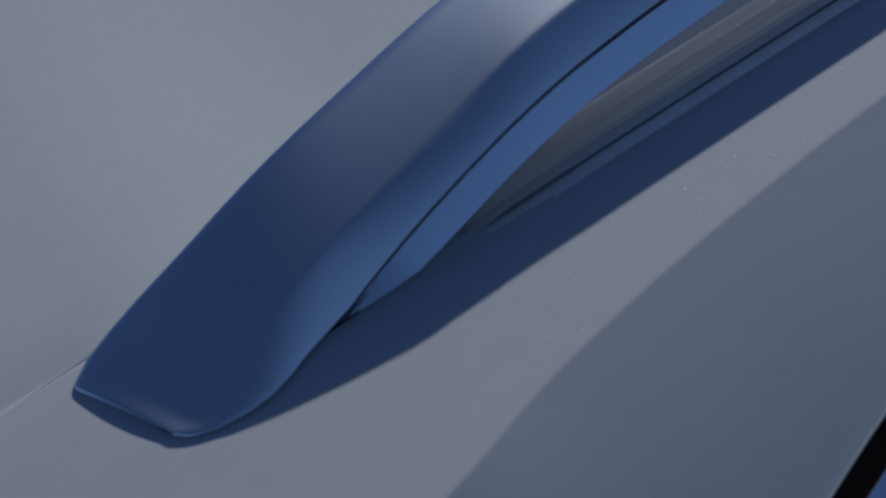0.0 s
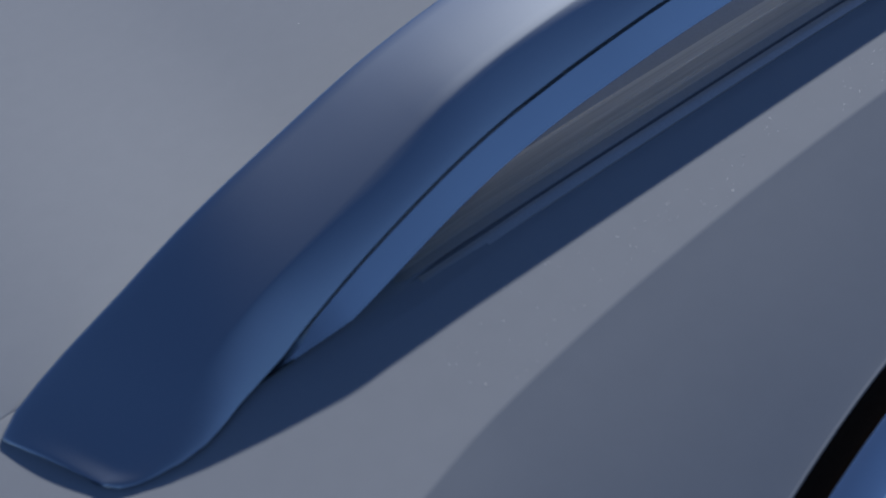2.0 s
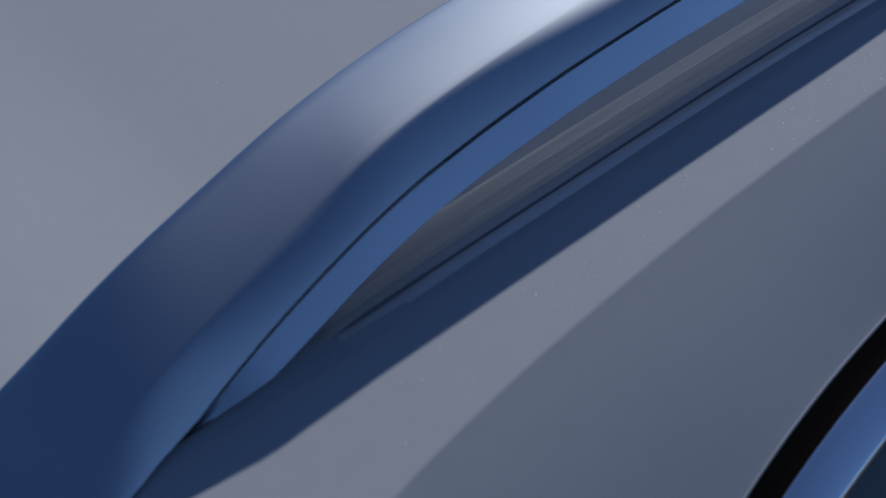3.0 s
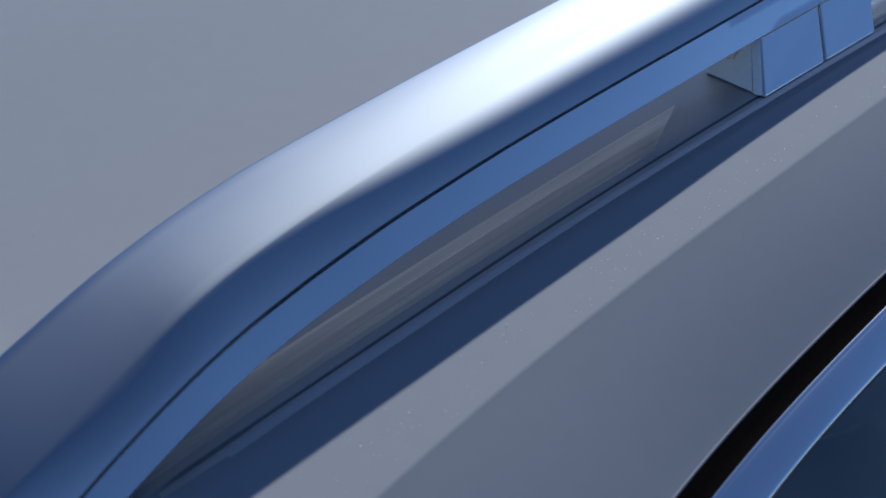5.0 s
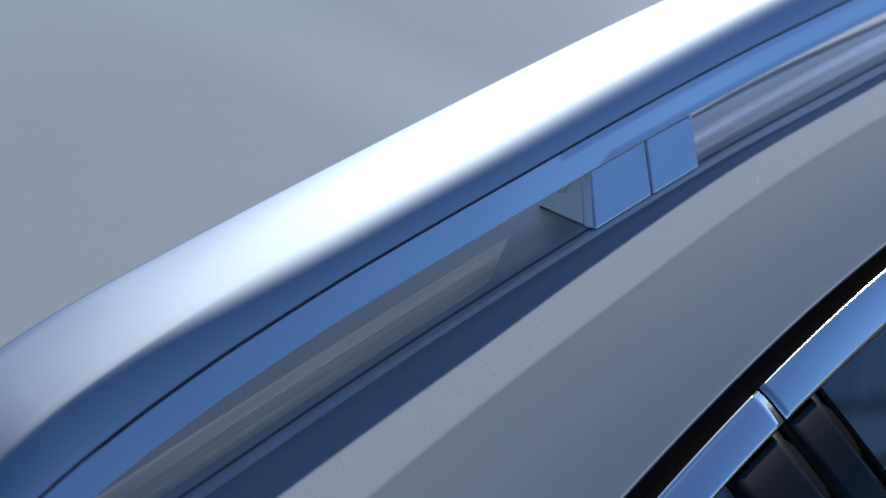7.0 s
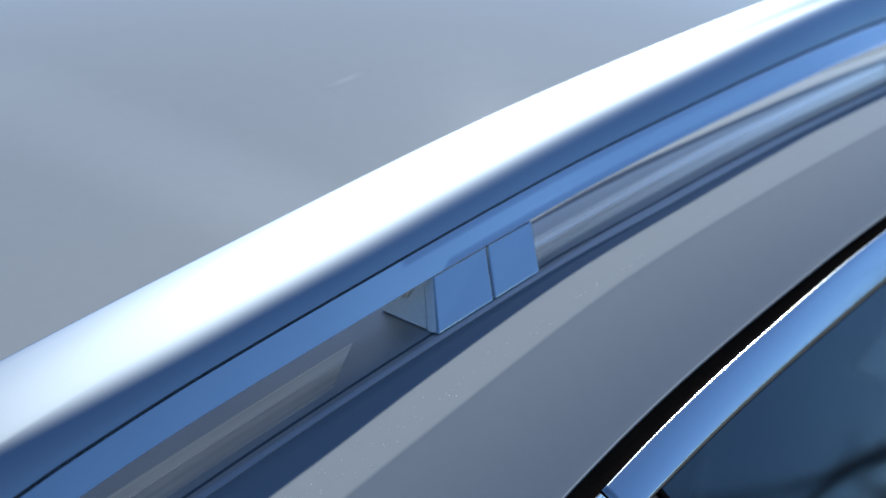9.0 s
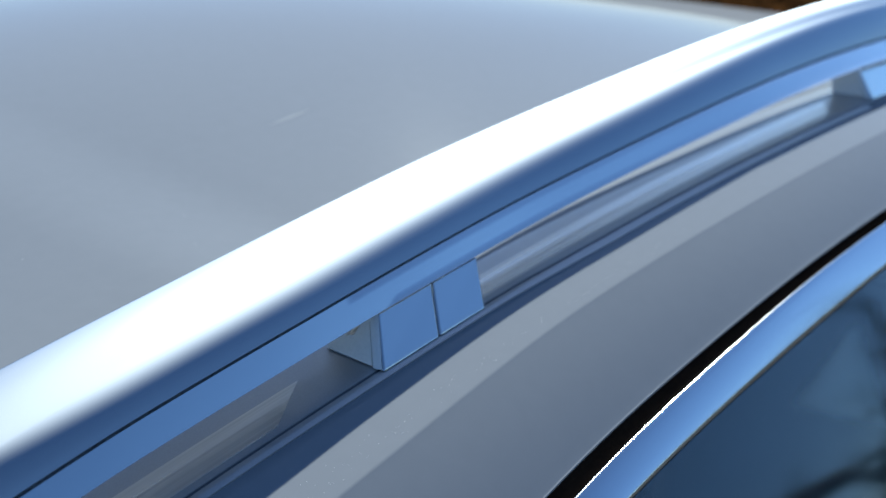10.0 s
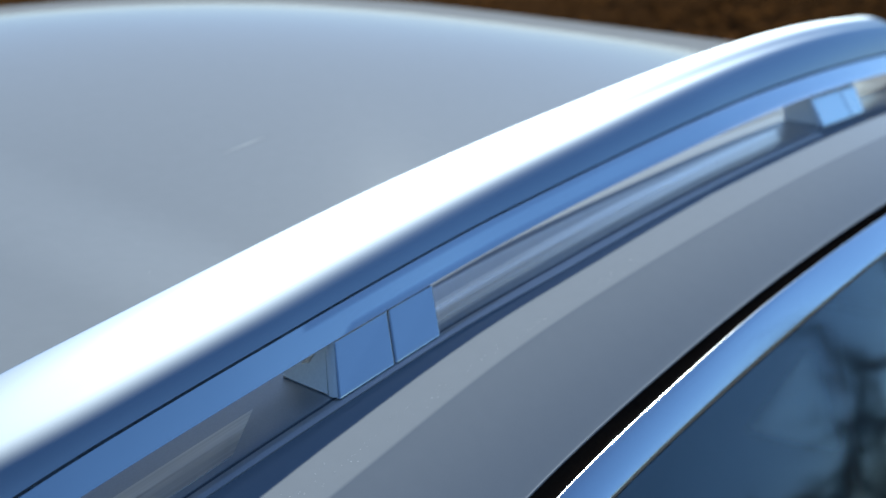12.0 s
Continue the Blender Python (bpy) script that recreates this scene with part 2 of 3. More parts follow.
def camber(y, x=0.0):
    """The roof's arch; the ledge under the rail is flatter behind the rail's foot."""
    k = 0.55 * smooth(-0.58, -0.42, x) + 0.45 * smooth(-0.06, 0.08, x)
    return rise_rear(y) * k + rise_foot(y) * (1 - k)


def roof_z(x, y):
    """Height of the body's skin; the roof's middle falls a little faster to the rear than its sides."""
    if y <= 0:
        return crown(x) + STRIP * y
    return crown(x) + camber(y, x) - 0.004 * smooth(0.0, 0.3, min(y, 2 * MID - y)) - 0.055 * max(x - 0.35, 0.0) ** 2 * smooth(0.05, 0.66, min(y, 2 * MID - y))


crease_y = curve([(-1.2, -0.22), (-0.51, -0.0873), (-0.45, -0.0715), (-0.36, -0.0585), (-0.25, -0.0497), (-0.1, -0.0435), (0.1, -0.0365), (0.4, -0.0395), (0.8, -0.0410), (1.8, -0.0410)])


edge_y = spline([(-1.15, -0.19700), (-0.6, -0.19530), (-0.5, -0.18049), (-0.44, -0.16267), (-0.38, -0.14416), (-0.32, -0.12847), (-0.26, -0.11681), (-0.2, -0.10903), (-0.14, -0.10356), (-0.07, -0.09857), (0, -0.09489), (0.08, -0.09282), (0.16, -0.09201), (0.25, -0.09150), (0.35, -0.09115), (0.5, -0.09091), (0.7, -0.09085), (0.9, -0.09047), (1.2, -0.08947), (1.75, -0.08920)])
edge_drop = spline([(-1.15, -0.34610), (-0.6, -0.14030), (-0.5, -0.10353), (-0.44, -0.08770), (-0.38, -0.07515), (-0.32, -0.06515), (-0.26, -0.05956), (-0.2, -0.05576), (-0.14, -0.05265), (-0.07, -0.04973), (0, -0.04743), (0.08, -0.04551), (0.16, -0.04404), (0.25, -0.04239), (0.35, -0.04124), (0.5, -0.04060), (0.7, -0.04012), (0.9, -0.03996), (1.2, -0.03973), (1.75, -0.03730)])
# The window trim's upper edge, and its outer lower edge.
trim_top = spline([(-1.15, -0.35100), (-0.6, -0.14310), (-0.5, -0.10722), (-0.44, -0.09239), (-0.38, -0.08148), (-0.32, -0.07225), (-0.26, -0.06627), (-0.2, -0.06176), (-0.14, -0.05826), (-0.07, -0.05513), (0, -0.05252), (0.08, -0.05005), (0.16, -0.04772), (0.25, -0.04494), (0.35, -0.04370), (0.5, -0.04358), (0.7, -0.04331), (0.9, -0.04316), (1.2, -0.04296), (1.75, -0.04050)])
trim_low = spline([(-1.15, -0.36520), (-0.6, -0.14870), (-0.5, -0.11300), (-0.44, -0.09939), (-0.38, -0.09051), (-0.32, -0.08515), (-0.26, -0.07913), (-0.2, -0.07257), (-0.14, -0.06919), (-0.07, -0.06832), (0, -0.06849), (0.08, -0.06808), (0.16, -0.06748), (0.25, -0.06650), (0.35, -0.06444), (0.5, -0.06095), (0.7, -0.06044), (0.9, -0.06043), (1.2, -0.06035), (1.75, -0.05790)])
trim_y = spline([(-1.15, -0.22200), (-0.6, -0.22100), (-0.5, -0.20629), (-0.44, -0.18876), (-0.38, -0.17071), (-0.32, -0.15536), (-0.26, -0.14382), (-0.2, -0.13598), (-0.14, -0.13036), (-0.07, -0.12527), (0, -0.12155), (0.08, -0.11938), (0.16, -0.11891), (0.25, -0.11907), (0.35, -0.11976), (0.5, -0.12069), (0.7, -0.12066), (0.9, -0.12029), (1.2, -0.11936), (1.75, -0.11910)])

X_FRONT, X_REAR = -1.15, 1.75
STATIONS = steps(X_FRONT, -0.75, 0.05) + steps(-0.75, 1.0, 0.0125)[1:] + steps(1.0, X_REAR, 0.05)[1:]

car = tagged(new("car"), "silver-grey metallic car with satin aluminium roof rail, parked outdoors", "car")

# Roof skin, from the joint beside the rail to the far side.
JOINT = 0.0600
sheet = []
for x in STATIONS:
    dip = 1 - 0.94 * smooth(-0.57, -0.62, x)
    ring = [(x, JOINT + 0.0004, roof_z(x, JOINT) - 0.0040 * dip), (x, JOINT + 0.0002, roof_z(x, JOINT) - 0.0010 * dip), (x, JOINT + 0.0007, roof_z(x, JOINT) - 0.0002), (x, JOINT + 0.0030, roof_z(x, JOINT + 0.003))]
    for i in range(1, 41):
        y = JOINT + 0.003 + (2 * MID - 2 * JOINT - 0.003) * i / 40
        ring.append((x, y, roof_z(x, y)))
    sheet.append(ring)
part("roof_panel", loft(sheet, closed=False), PAINT, car, "smooth silver-grey metallic roof panel")

# Side of the roof: ledge under the rail with a drip joint, lit strip, crease, and the shoulder down to the doors.
side = []
for x in STATIONS:
    z0 = crown(x)
    ring = []

    def ledge(y, dz=0.0):
        ring.append((x, y, roof_z(x, y) + dz))

    dip = 1 - 0.94 * smooth(-0.57, -0.62, x)
    ledge(JOINT + 0.0040, -0.0048 * dip)
    ledge(JOINT - 0.0002, -0.0044 * dip)
    ledge(JOINT - 0.0001, -0.0010 * dip)
    ledge(JOINT - 0.0007, -0.0002)
    ledge(JOINT - 0.0030)
    for y in (0.045, 0.030, 0.018, 0.0095):
        ledge(y)
    k = smooth(-0.56, -0.50, x)
    for y, dz in ((0.0050, 0.0), (0.0020, -0.0006), (-0.0010, -0.0006), (-0.0030, 0.0)):
        ledge(y, dz * k)
    yc = crease_y(x)
    for f in (0.3, 0.55, 0.8):
        ledge(-0.003 + (yc + 0.003) * f)
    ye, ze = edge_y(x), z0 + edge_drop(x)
    zc = z0 + STRIP * yc
    # Rounded crease: a short arc between the strip and the shoulder.
    a = Vector((yc + 0.0012, zc + STRIP * 0.0012))
    down = Vector((ye - yc, ze - zc))
    b = Vector((yc, zc)) + down.normalized() * 0.0012
    for i in range(7):
        t = i / 6
        p = a * (1 - t) ** 2 + Vector((yc, zc)) * 2 * t * (1 - t) + b * t * t
        ring.append((x, p.x, p.y))
    out = Vector((down.y, -down.x)).normalized()
    if out.x > 0:
        out = -out
    for f in (0.1, 0.2, 0.35, 0.5, 0.65, 0.8, 0.92):
        p = Vector((yc, zc)) + down * f + out * 0.018 * down.length * math.sin(math.pi * f)
        ring.append((x, p.x, p.y))
    # Hemmed edge that turns in over the door seal.
    tip = Vector((ye, ze))
    for back, lift in ((0.0012, 0.0), (0.0009, 0.0), (0.0007, 0.0)):
        p = tip - down.normalized() * back
        ring.append((x, p.x, p.y))
    for dy, dz in ((0.0003, 0.0002), (0.0001, 0.00016), (-0.0002, 0.0001), (-0.0004, 0.0), (-0.0005, -0.0002), (-0.0004, -0.0010), (0.0006, -0.0022), (0.003, -0.0030), (0.014, -0.0010)):
        ring.append((x, tip.x + dy, tip.y + dz))
    side.append(ring)
part("roof_side_panel", loft(side, closed=False), PAINT, car, "silver-grey metallic roof frame with a soft crease")

# Door seal in the gap, bright trim, and what lies under it.
DOORS = [x for x in STATIONS if x >= -0.95]
seal = []
for x in DOORS:
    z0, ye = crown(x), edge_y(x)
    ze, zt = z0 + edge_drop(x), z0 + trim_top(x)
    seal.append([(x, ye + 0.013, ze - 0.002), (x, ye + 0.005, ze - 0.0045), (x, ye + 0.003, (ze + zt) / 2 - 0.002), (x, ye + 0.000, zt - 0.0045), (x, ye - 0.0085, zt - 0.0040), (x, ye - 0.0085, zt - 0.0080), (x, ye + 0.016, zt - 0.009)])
part("door_seal", loft(seal), RUBBER, car, "black rubber door seal in the gap")
lip = []
for x in DOORS:
    z0, ye = crown(x), edge_y(x)
    ze = z0 + edge_drop(x)
    c = Vector((ye + 0.0040, ze - 0.0052))
    lip.append([(x, c.x + 0.0011 * math.cos(a), c.y + 0.0011 * math.sin(a)) for a in (k * math.pi / 4 for k in range(8))])
part("seal_lip", loft(lip), RUBBER, car)

SPLIT = -0.066


def trim_run(xs):
    rings = []
    for x in xs:
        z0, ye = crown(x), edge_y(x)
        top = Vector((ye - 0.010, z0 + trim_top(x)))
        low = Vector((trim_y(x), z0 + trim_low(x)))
        back = top
        top = top + Vector((-0.0026, -0.0002))
        d = (low - top).normalized()
        n = Vector((d.y, -d.x))
        if n.x > 0:
            n = -n
        pts = [back + Vector((0.0006, -0.0050)), back + Vector((0.0003, -0.0008)), back + Vector((-0.0004, -0.0001))]
        pts += [back + (top - back) * f + Vector((0.0, 0.0005 * math.sin(math.pi * f))) for f in (0.15, 0.3, 0.45, 0.6, 0.75, 0.9)]
        pts += [top + Vector((-0.0002, -0.0002)), top + d * 0.0005 + n * 0.0001, top + d * 0.0014 + n * 0.0003]
        for f in (0.15, 0.3, 0.5, 0.7, 0.86):
            pts.append(top + (low - top) * f + n * (0.0003 + 0.0006 * math.sin(math.pi * f)))
        pts += [low + n * 0.0003 - d * 0.0008, low - n * 0.0006, low + Vector((0.0045, 0.0030))]
        rings.append([(x, p.x, p.y) for p in pts])
    return loft(rings)


TRIM_STATIONS = steps(-0.95, X_REAR, 0.005)
part("window_trim", trim_run([x for x in TRIM_STATIONS if x < SPLIT - 0.004] + [SPLIT - 0.0020]), CHROME, car, "polished chrome window trim of one door")
part("window_trim", trim_run([SPLIT + 0.0008] + [x for x in TRIM_STATIONS if x > SPLIT + 0.002]), CHROME, car, "polished chrome window trim of the other door")
joint = []
for x in (SPLIT - 0.006, SPLIT, SPLIT + 0.006):
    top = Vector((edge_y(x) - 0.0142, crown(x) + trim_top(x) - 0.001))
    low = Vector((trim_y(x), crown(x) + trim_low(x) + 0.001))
    n = Vector((low.y - top.y, top.x - low.x)).normalized()
    n = -n if n.x > 0 else n
    joint.append([(x, p.x, p.y) for p in (top - n * 0.0012, low - n * 0.0012, low - n * 0.0040, top - n * 0.0040)])
part("trim_joint", loft(joint), GLOSS_BLACK, car, "recessed dark joint between the two trims", flat=True)

run = []
for x in DOORS:
    z0, ye = crown(x), edge_y(x)
    zl = z0 + trim_low(x)
    yt = trim_y(x)
    run.append([(x, yt + 0.0050, zl + 0.0020), (x, yt + 0.0010, zl + 0.0002), (x, yt + 0.0005, zl - 0.0006), (x, yt + 0.0008, zl - 0.0012), (x, yt + 0.0027, zl - 0.0009)])
part("glass_run_seal", loft(run), RUBBER, car)


def glass_edge(x, down):
    """A point of the side windows' outer face, that far under the trim."""
    return (x, trim_y(max(x, -0.3)) + 0.0060 - 0.75 * down + 0.50 * down * down, crown(x) + trim_low(x) + 0.003 - down)


def pane(x0, x1, tilt, mat, name, label, depth=0.42):
    rings = []
    for x in steps(x0, x1, 0.04):
        rings.append([glass_edge(x + tilt * d, d) for d in steps(0.0, depth, 0.05)])
    bm = loft(rings, closed=False)
    bmesh.ops.solidify(bm, geom=bm.faces[:], thickness=0.004)
    ob = part(name, bm, mat, car, label, sharp=40)
    ob.visible_shadow = False
    return ob


def far_pane(x0, x1):
    rings = []
    for x in steps(x0, x1, 0.08):
        rings.append([(p[0], 2 * MID - p[1], p[2]) for p in (glass_edge(x, d) for d in steps(0.0, 0.42, 0.07))])
    ob = part("far_window", slab(loft(rings, closed=False), 0.004), GLASS, car)
    ob.visible_shadow = False


far_pane(-0.62, -0.04)
far_pane(0.02, 0.98)
pane(-0.62, -0.112, 0.22, GLASS, "front_window", "dark tinted front door window")
pane(-0.040, 0.98, 0.22, GLASS, "rear_window", "dark tinted rear door window")
pillar = []
for x in steps(-0.124, -0.0695, 0.01):
    pillar.append([(p[0], p[1] - 0.001, p[2]) for p in (glass_edge(x + 0.22 * d, d) for d in steps(0.0, 0.42, 0.05))])
part("door_pillar", slab(loft(pillar, closed=False), 0.003), GLOSS_BLACK, car, "gloss black door pillar")
pillar = []
for x in steps(-0.0690, -0.030, 0.01):
    pillar.append([(p[0], p[1] - 0.001, p[2]) for p in (glass_edge(x + 0.22 * d, d) for d in steps(0.0, 0.42, 0.05))])
part("window_frame", slab(loft(pillar, closed=False), 0.003), GLOSS_BLACK, car, "dark window frame beside the pillar")


def pillar_seal(x0, x1, name, label):
    """A rubber strip that runs down between two panes or pillar covers."""
    rings = []
    for d in steps(0.0, 0.42, 0.03):
        ring = []
        for x, lift in ((x0, 0.0), (x0 + 0.0003, 0.0006), ((x0 + x1) / 2, 0.0009), (x1 - 0.0003, 0.0006), (x1, 0.0)):
            p = glass_edge(x + 0.22 * d, d)
            ring.append((p[0], p[1] - 0.0022 - lift, p[2]))
        ring += [(p[0], p[1] + 0.008, p[2]) for p in (ring[-1], ring[0])]
        rings.append(ring)
    part(name, loft(rings), RUBBER, car, label)


pillar_seal(-0.0712, -0.0672, "pillar_seal", "black rubber seal between two doors")
pillar_seal(-0.0318, -0.0285, "glass_seal", "black rubber seal along the window's edge")
pillar = []
for x in steps(0.98, 1.7, 0.04):
    pillar.append([(p[0], p[1] + 0.001, p[2]) for p in (glass_edge(x + 0.22 * d, d) for d in steps(0.0, 0.42, 0.05))])
part("rear_pillar", slab(loft(pillar, closed=False), 0.003), GLOSS_BLACK, car)

# ---- roof rail ----
gap_under = curve([(-0.52, -0.0118), (-0.5, -0.0070), (-0.48, -0.0018), (-0.46, 0.0032), (-0.44, 0.0080), (-0.42, 0.0123), (-0.4, 0.0157), (-0.38, 0.0181), (-0.36, 0.0199), (-0.32, 0.0229), (-0.28, 0.0254), (-0.22, 0.0269), (-0.1, 0.0263), (0.1, 0.0247), (0.3, 0.0263), (0.7, 0.0302), (1.1, 0.0302)])
seam_up = curve([(-0.56, -0.0090), (-0.54, -0.0053), (-0.52, -0.0025), (-0.5, 0.0034), (-0.48, 0.0103), (-0.46, 0.0167), (-0.44, 0.0222), (-0.42, 0.0266), (-0.4, 0.0301), (-0.38, 0.0326), (-0.36, 0.0344), (-0.32, 0.0379), (-0.28, 0.0406), (-0.2, 0.0424), (-0.1, 0.0423), (0, 0.0419), (0.15, 0.0417), (0.3, 0.0427), (0.45, 0.0443), (0.6, 0.0454), (0.8, 0.0464), (1.1, 0.0480)])
seam_y = curve([(-0.56, -0.0020), (-0.54, -0.0006), (-0.52, 0.0024), (-0.5, 0.0044), (-0.48, 0.0063), (-0.46, 0.0083), (-0.44, 0.0101), (-0.42, 0.0124), (-0.4, 0.0149), (-0.38, 0.0174), (-0.36, 0.0194), (-0.32, 0.0208), (-0.28, 0.0208), (-0.2, 0.0209), (-0.1, 0.0211), (0, 0.0231), (0.15, 0.0256), (0.3, 0.0244), (0.45, 0.0251), (0.6, 0.0278), (0.8, 0.0293), (1.1, 0.0313)])
top_up = curve([(-0.62, 0.0095), (-0.6, 0.0148), (-0.58, 0.0208), (-0.56, 0.0283), (-0.54, 0.0344), (-0.52, 0.0407), (-0.5, 0.0460), (-0.48, 0.0499), (-0.46, 0.0529), (-0.44, 0.0556), (-0.42, 0.0583), (-0.4, 0.0604), (-0.36, 0.0627), (-0.3, 0.0641), (-0.1, 0.0640), (0.1, 0.0648), (0.3, 0.0678), (0.5, 0.0732), (0.9, 0.0812), (1.1, 0.0812)])
foot_y = curve([(-0.584, 0.0008), (-0.5815, -0.0036), (-0.576, -0.0071), (-0.566, -0.0098), (-0.554, -0.0111), (-0.544, -0.0094), (-0.532, -0.0059), (-0.5195, -0.0016), (-0.508, 0.0014), (-0.496, 0.0048)])
knee_y = curve([(-0.584, 0.0040), (-0.570, 0.0044), (-0.560, 0.0052), (-0.540, 0.0078), (-0.520, 0.0108), (-0.500, 0.0138), (-0.480, 0.0169), (-0.460, 0.0199), (-0.440, 0.0226), (-0.420, 0.0249), (-0.400, 0.0270), (-0.380, 0.0290)])
knee_up = curve([(-0.584, 0.0030), (-0.577, 0.0031), (-0.570, 0.0046), (-0.560, 0.0071), (-0.540, 0.0141), (-0.520, 0.0207), (-0.500, 0.0264), (-0.480, 0.0316), (-0.460, 0.0363), (-0.440, 0.0407), (-0.420, 0.0443), (-0.400, 0.0466), (-0.380, 0.0484)])
TIP = -0.584          # the rail's front end


def low_y(x):
    return 0.0130 * smooth(-0.48, -0.33, x) + 0.0040 * smooth(-0.15, 0.15, x) - 0.0055 * smooth(0.1, 0.5, x)


def inner_y(x):
    return 0.0525 + 0.0070 * smooth(-0.607, -0.585, x) + 0.0240 * smooth(-0.56, -0.32, x) + 0.0015 * smooth(-0.42, -0.30, x) + 0.0040 * smooth(-0.15, 0.15, x) - 0.0055 * smooth(0.1, 0.5, x)


def end_drop(x):
    return smooth(1.02, 1.28, x)


def cap_ring(s, under=False):
    """One section of the upper rail, across it at s; under: the recessed edge below the foot's tip."""
    foot = 1 - smooth(-0.60, -0.45, s)
    tip = 0.0 if under else min(max((s - TIP) / 0.002, 0.0), 1.0)
    round_tip = math.sqrt(max(1 - (1 - tip) ** 2, 0.0))
    corner = 0.0 if under else min(max((s - TIP) / 0.005, 0.0), 1.0)
    corner = 1 - math.sqrt(max(1 - (1 - corner) ** 2, 0.0))
    far = end_drop(s)
    skew = 0.026 * foot

    yo = foot_y(s) if s < -0.496 else seam_y(s)
    if under:
        yo = foot_y(TIP) + 0.003
    yi = inner_y(s - 0.9 * skew) - corner * 0.003
    base = max(seam_up(s), roof_z(s, 0.0) - crown(s) + 0.0012 + 0.0010 * smooth(TIP, -0.55, s) + STRIP * min(yo, 0)) * (1 - far) + 0.003 * far
    top = top_up(s - 0.9 * skew) * (1 - far) + 0.012 * far
    top = base + (max(top, base + 0.006) - base) * (0.03 if under else 0.90 + 0.10 * round_tip)
    ya = yi - 0.0035
    even = smooth(-0.42, 0.02, s)
    zb = base + (0.40 + 0.22 * smooth(-0.56, -0.44, s) + 0.10 * smooth(-0.44, -0.34, s) - 0.14 * smooth(-0.42, -0.10, s) + 0.24 * even) * (top - base)
    wide = 0.022 - 0.0095 * smooth(-0.54, -0.44, s) - 0.0020 * smooth(-0.44, -0.34, s) + 0.015 * even
    yb = seam_y(s) + wide
    k = smooth(-0.44, -0.38, s)
    yb, zb = yb * k + knee_y(s) * (1 - k), zb * k + (base + (knee_up(s) - base) * (0.03 if under else 0.9 + 0.1 * round_tip)) * (1 - k)
    pts = []
    lip = 0.0020 * smooth(-0.525, -0.490, s) * (1 - smooth(-0.42, -0.27, s))
    p0, p2 = Vector((yo - lip, base + 0.75 * lip)), Vector((yb, zb))
    slope = (top - zb) / (ya - yb)
    steep = 1.6 + 0.6 * smooth(TIP, -0.53, s) - 0.2 * smooth(-0.3, -0.1, s)
    slope = max(slope, 0.55 * smooth(-0.57, -0.36, s) * (1 - even) * (zb - base) / (yb - yo))
    dx = min(max((p2.y - slope * (p2.x - p0.x) - p0.y) / (steep - slope), 0.001), 0.8 * (p2.x - p0.x))
    p1 = p0 + Vector((dx, steep * dx))
    for i in range(13):
        t = i / 12
        pts.append(p0 * (1 - t) ** 2 + p1 * 2 * t * (1 - t) + p2 * t * t)
    for i in range(1, 9):
        t = i / 8
        bulge = (0.0010 * (1 - even) + 0.095 * even * (ya - yb)) * math.sin(math.pi * t)
        pts.append(Vector((yb + (ya - yb) * t, zb + (top - zb) * t + bulge)))
    h = top - base
    pts += [Vector((ya + 0.0015, top - 0.0002)), Vector((ya + 0.0028, top - 0.0010)), Vector((ya + 0.0035, top - min(0.0035, 0.3 * h)))]
    if foot > 0.05 or far > 0.5:
        pts += [Vector((ya + 0.0052, top - 0.5 * h)), Vector((ya + 0.0052, max(base, camber(ya) + 0.002)))]
    else:
        pts += [Vector((ya + 0.0040, top - 0.0136 + 0.0048 * smooth(-0.10, -0.02, s) - 0.0105 * smooth(0.05, 0.30, s))), Vector((0.046, base))]
    ring = []
    for p in pts:
        ring.append((s - skew * p.x / 0.05, p.x, crown(s - skew * p.x / 0.05) + p.y))
    return ring


rail_s = [TIP + 0.012 * (1 - math.cos(math.pi / 2 * i / 8)) for i in range(9)] + steps(TIP + 0.012, 1.30, 0.012)[1:]
rail = part("roof_rail", loft([cap_ring(TIP + 0.0065, True)] + [cap_ring(s) for s in rail_s]), SATIN, car, "satin silver aluminium roof rail curving down to its foot", sharp=50)

# Lower blade of the rail, with a shadow joint under the upper part.
blade = []
for s in steps(-0.530, 1.22, 0.0125):
    far = end_drop(s)
    zs = seam_up(s) * (1 - far) + 0.004 * far - 0.0019 + 0.0007 * smooth(-0.42, -0.1, s)
    zd = max(gap_under(s) * (1 - far), roof_z(s, low_y(s)) - crown(s) + 0.0012)
    zs = max(zs, zd + 0.0006)
    yd, ys = low_y(s), seam_y(s) + 0.0004
    yi = 0.036
    e = min(0.0006, (zs - zd) * 0.3)
    prof = [(yd + 0.0008, zd), (yd, zd + e)]
    for t in (0.04, 0.3, 0.5, 0.7, 0.96):
        prof.append((yd + (ys - yd) * t - 0.00005 * math.sin(math.pi * t), zd + (zs - zd) * t))
    prof += [(ys, zs - e), (ys + 0.0006, zs), (yi, zs), (yi, zd)]
    blade.append([(s, y, crown(s) + z) for y, z in prof])


def under_plate(x0, x1, slant):
    """A plate added under the rail to bounce light; its rear end is cut aslant in front of a post."""
    rings = []
    for t in steps(0.0, 1.0, 0.02):
        ring = []
        for k, y in enumerate((0.0026, 0.0026, 0.013, 0.024, 0.035, 0.035)):
            s = x0 + (x1 + slant * (y - 0.024) - x0) * t
            far = end_drop(s)
            z = crown(s) + max(gap_under(s) * (1 - far), roof_z(s, low_y(s)) - crown(s) + 0.0040)
            ring.append((s, low_y(s) + y, z + (0.0006 if k in (0, 5) else -0.0010)))
        rings.append(ring)
    return loft(rings)


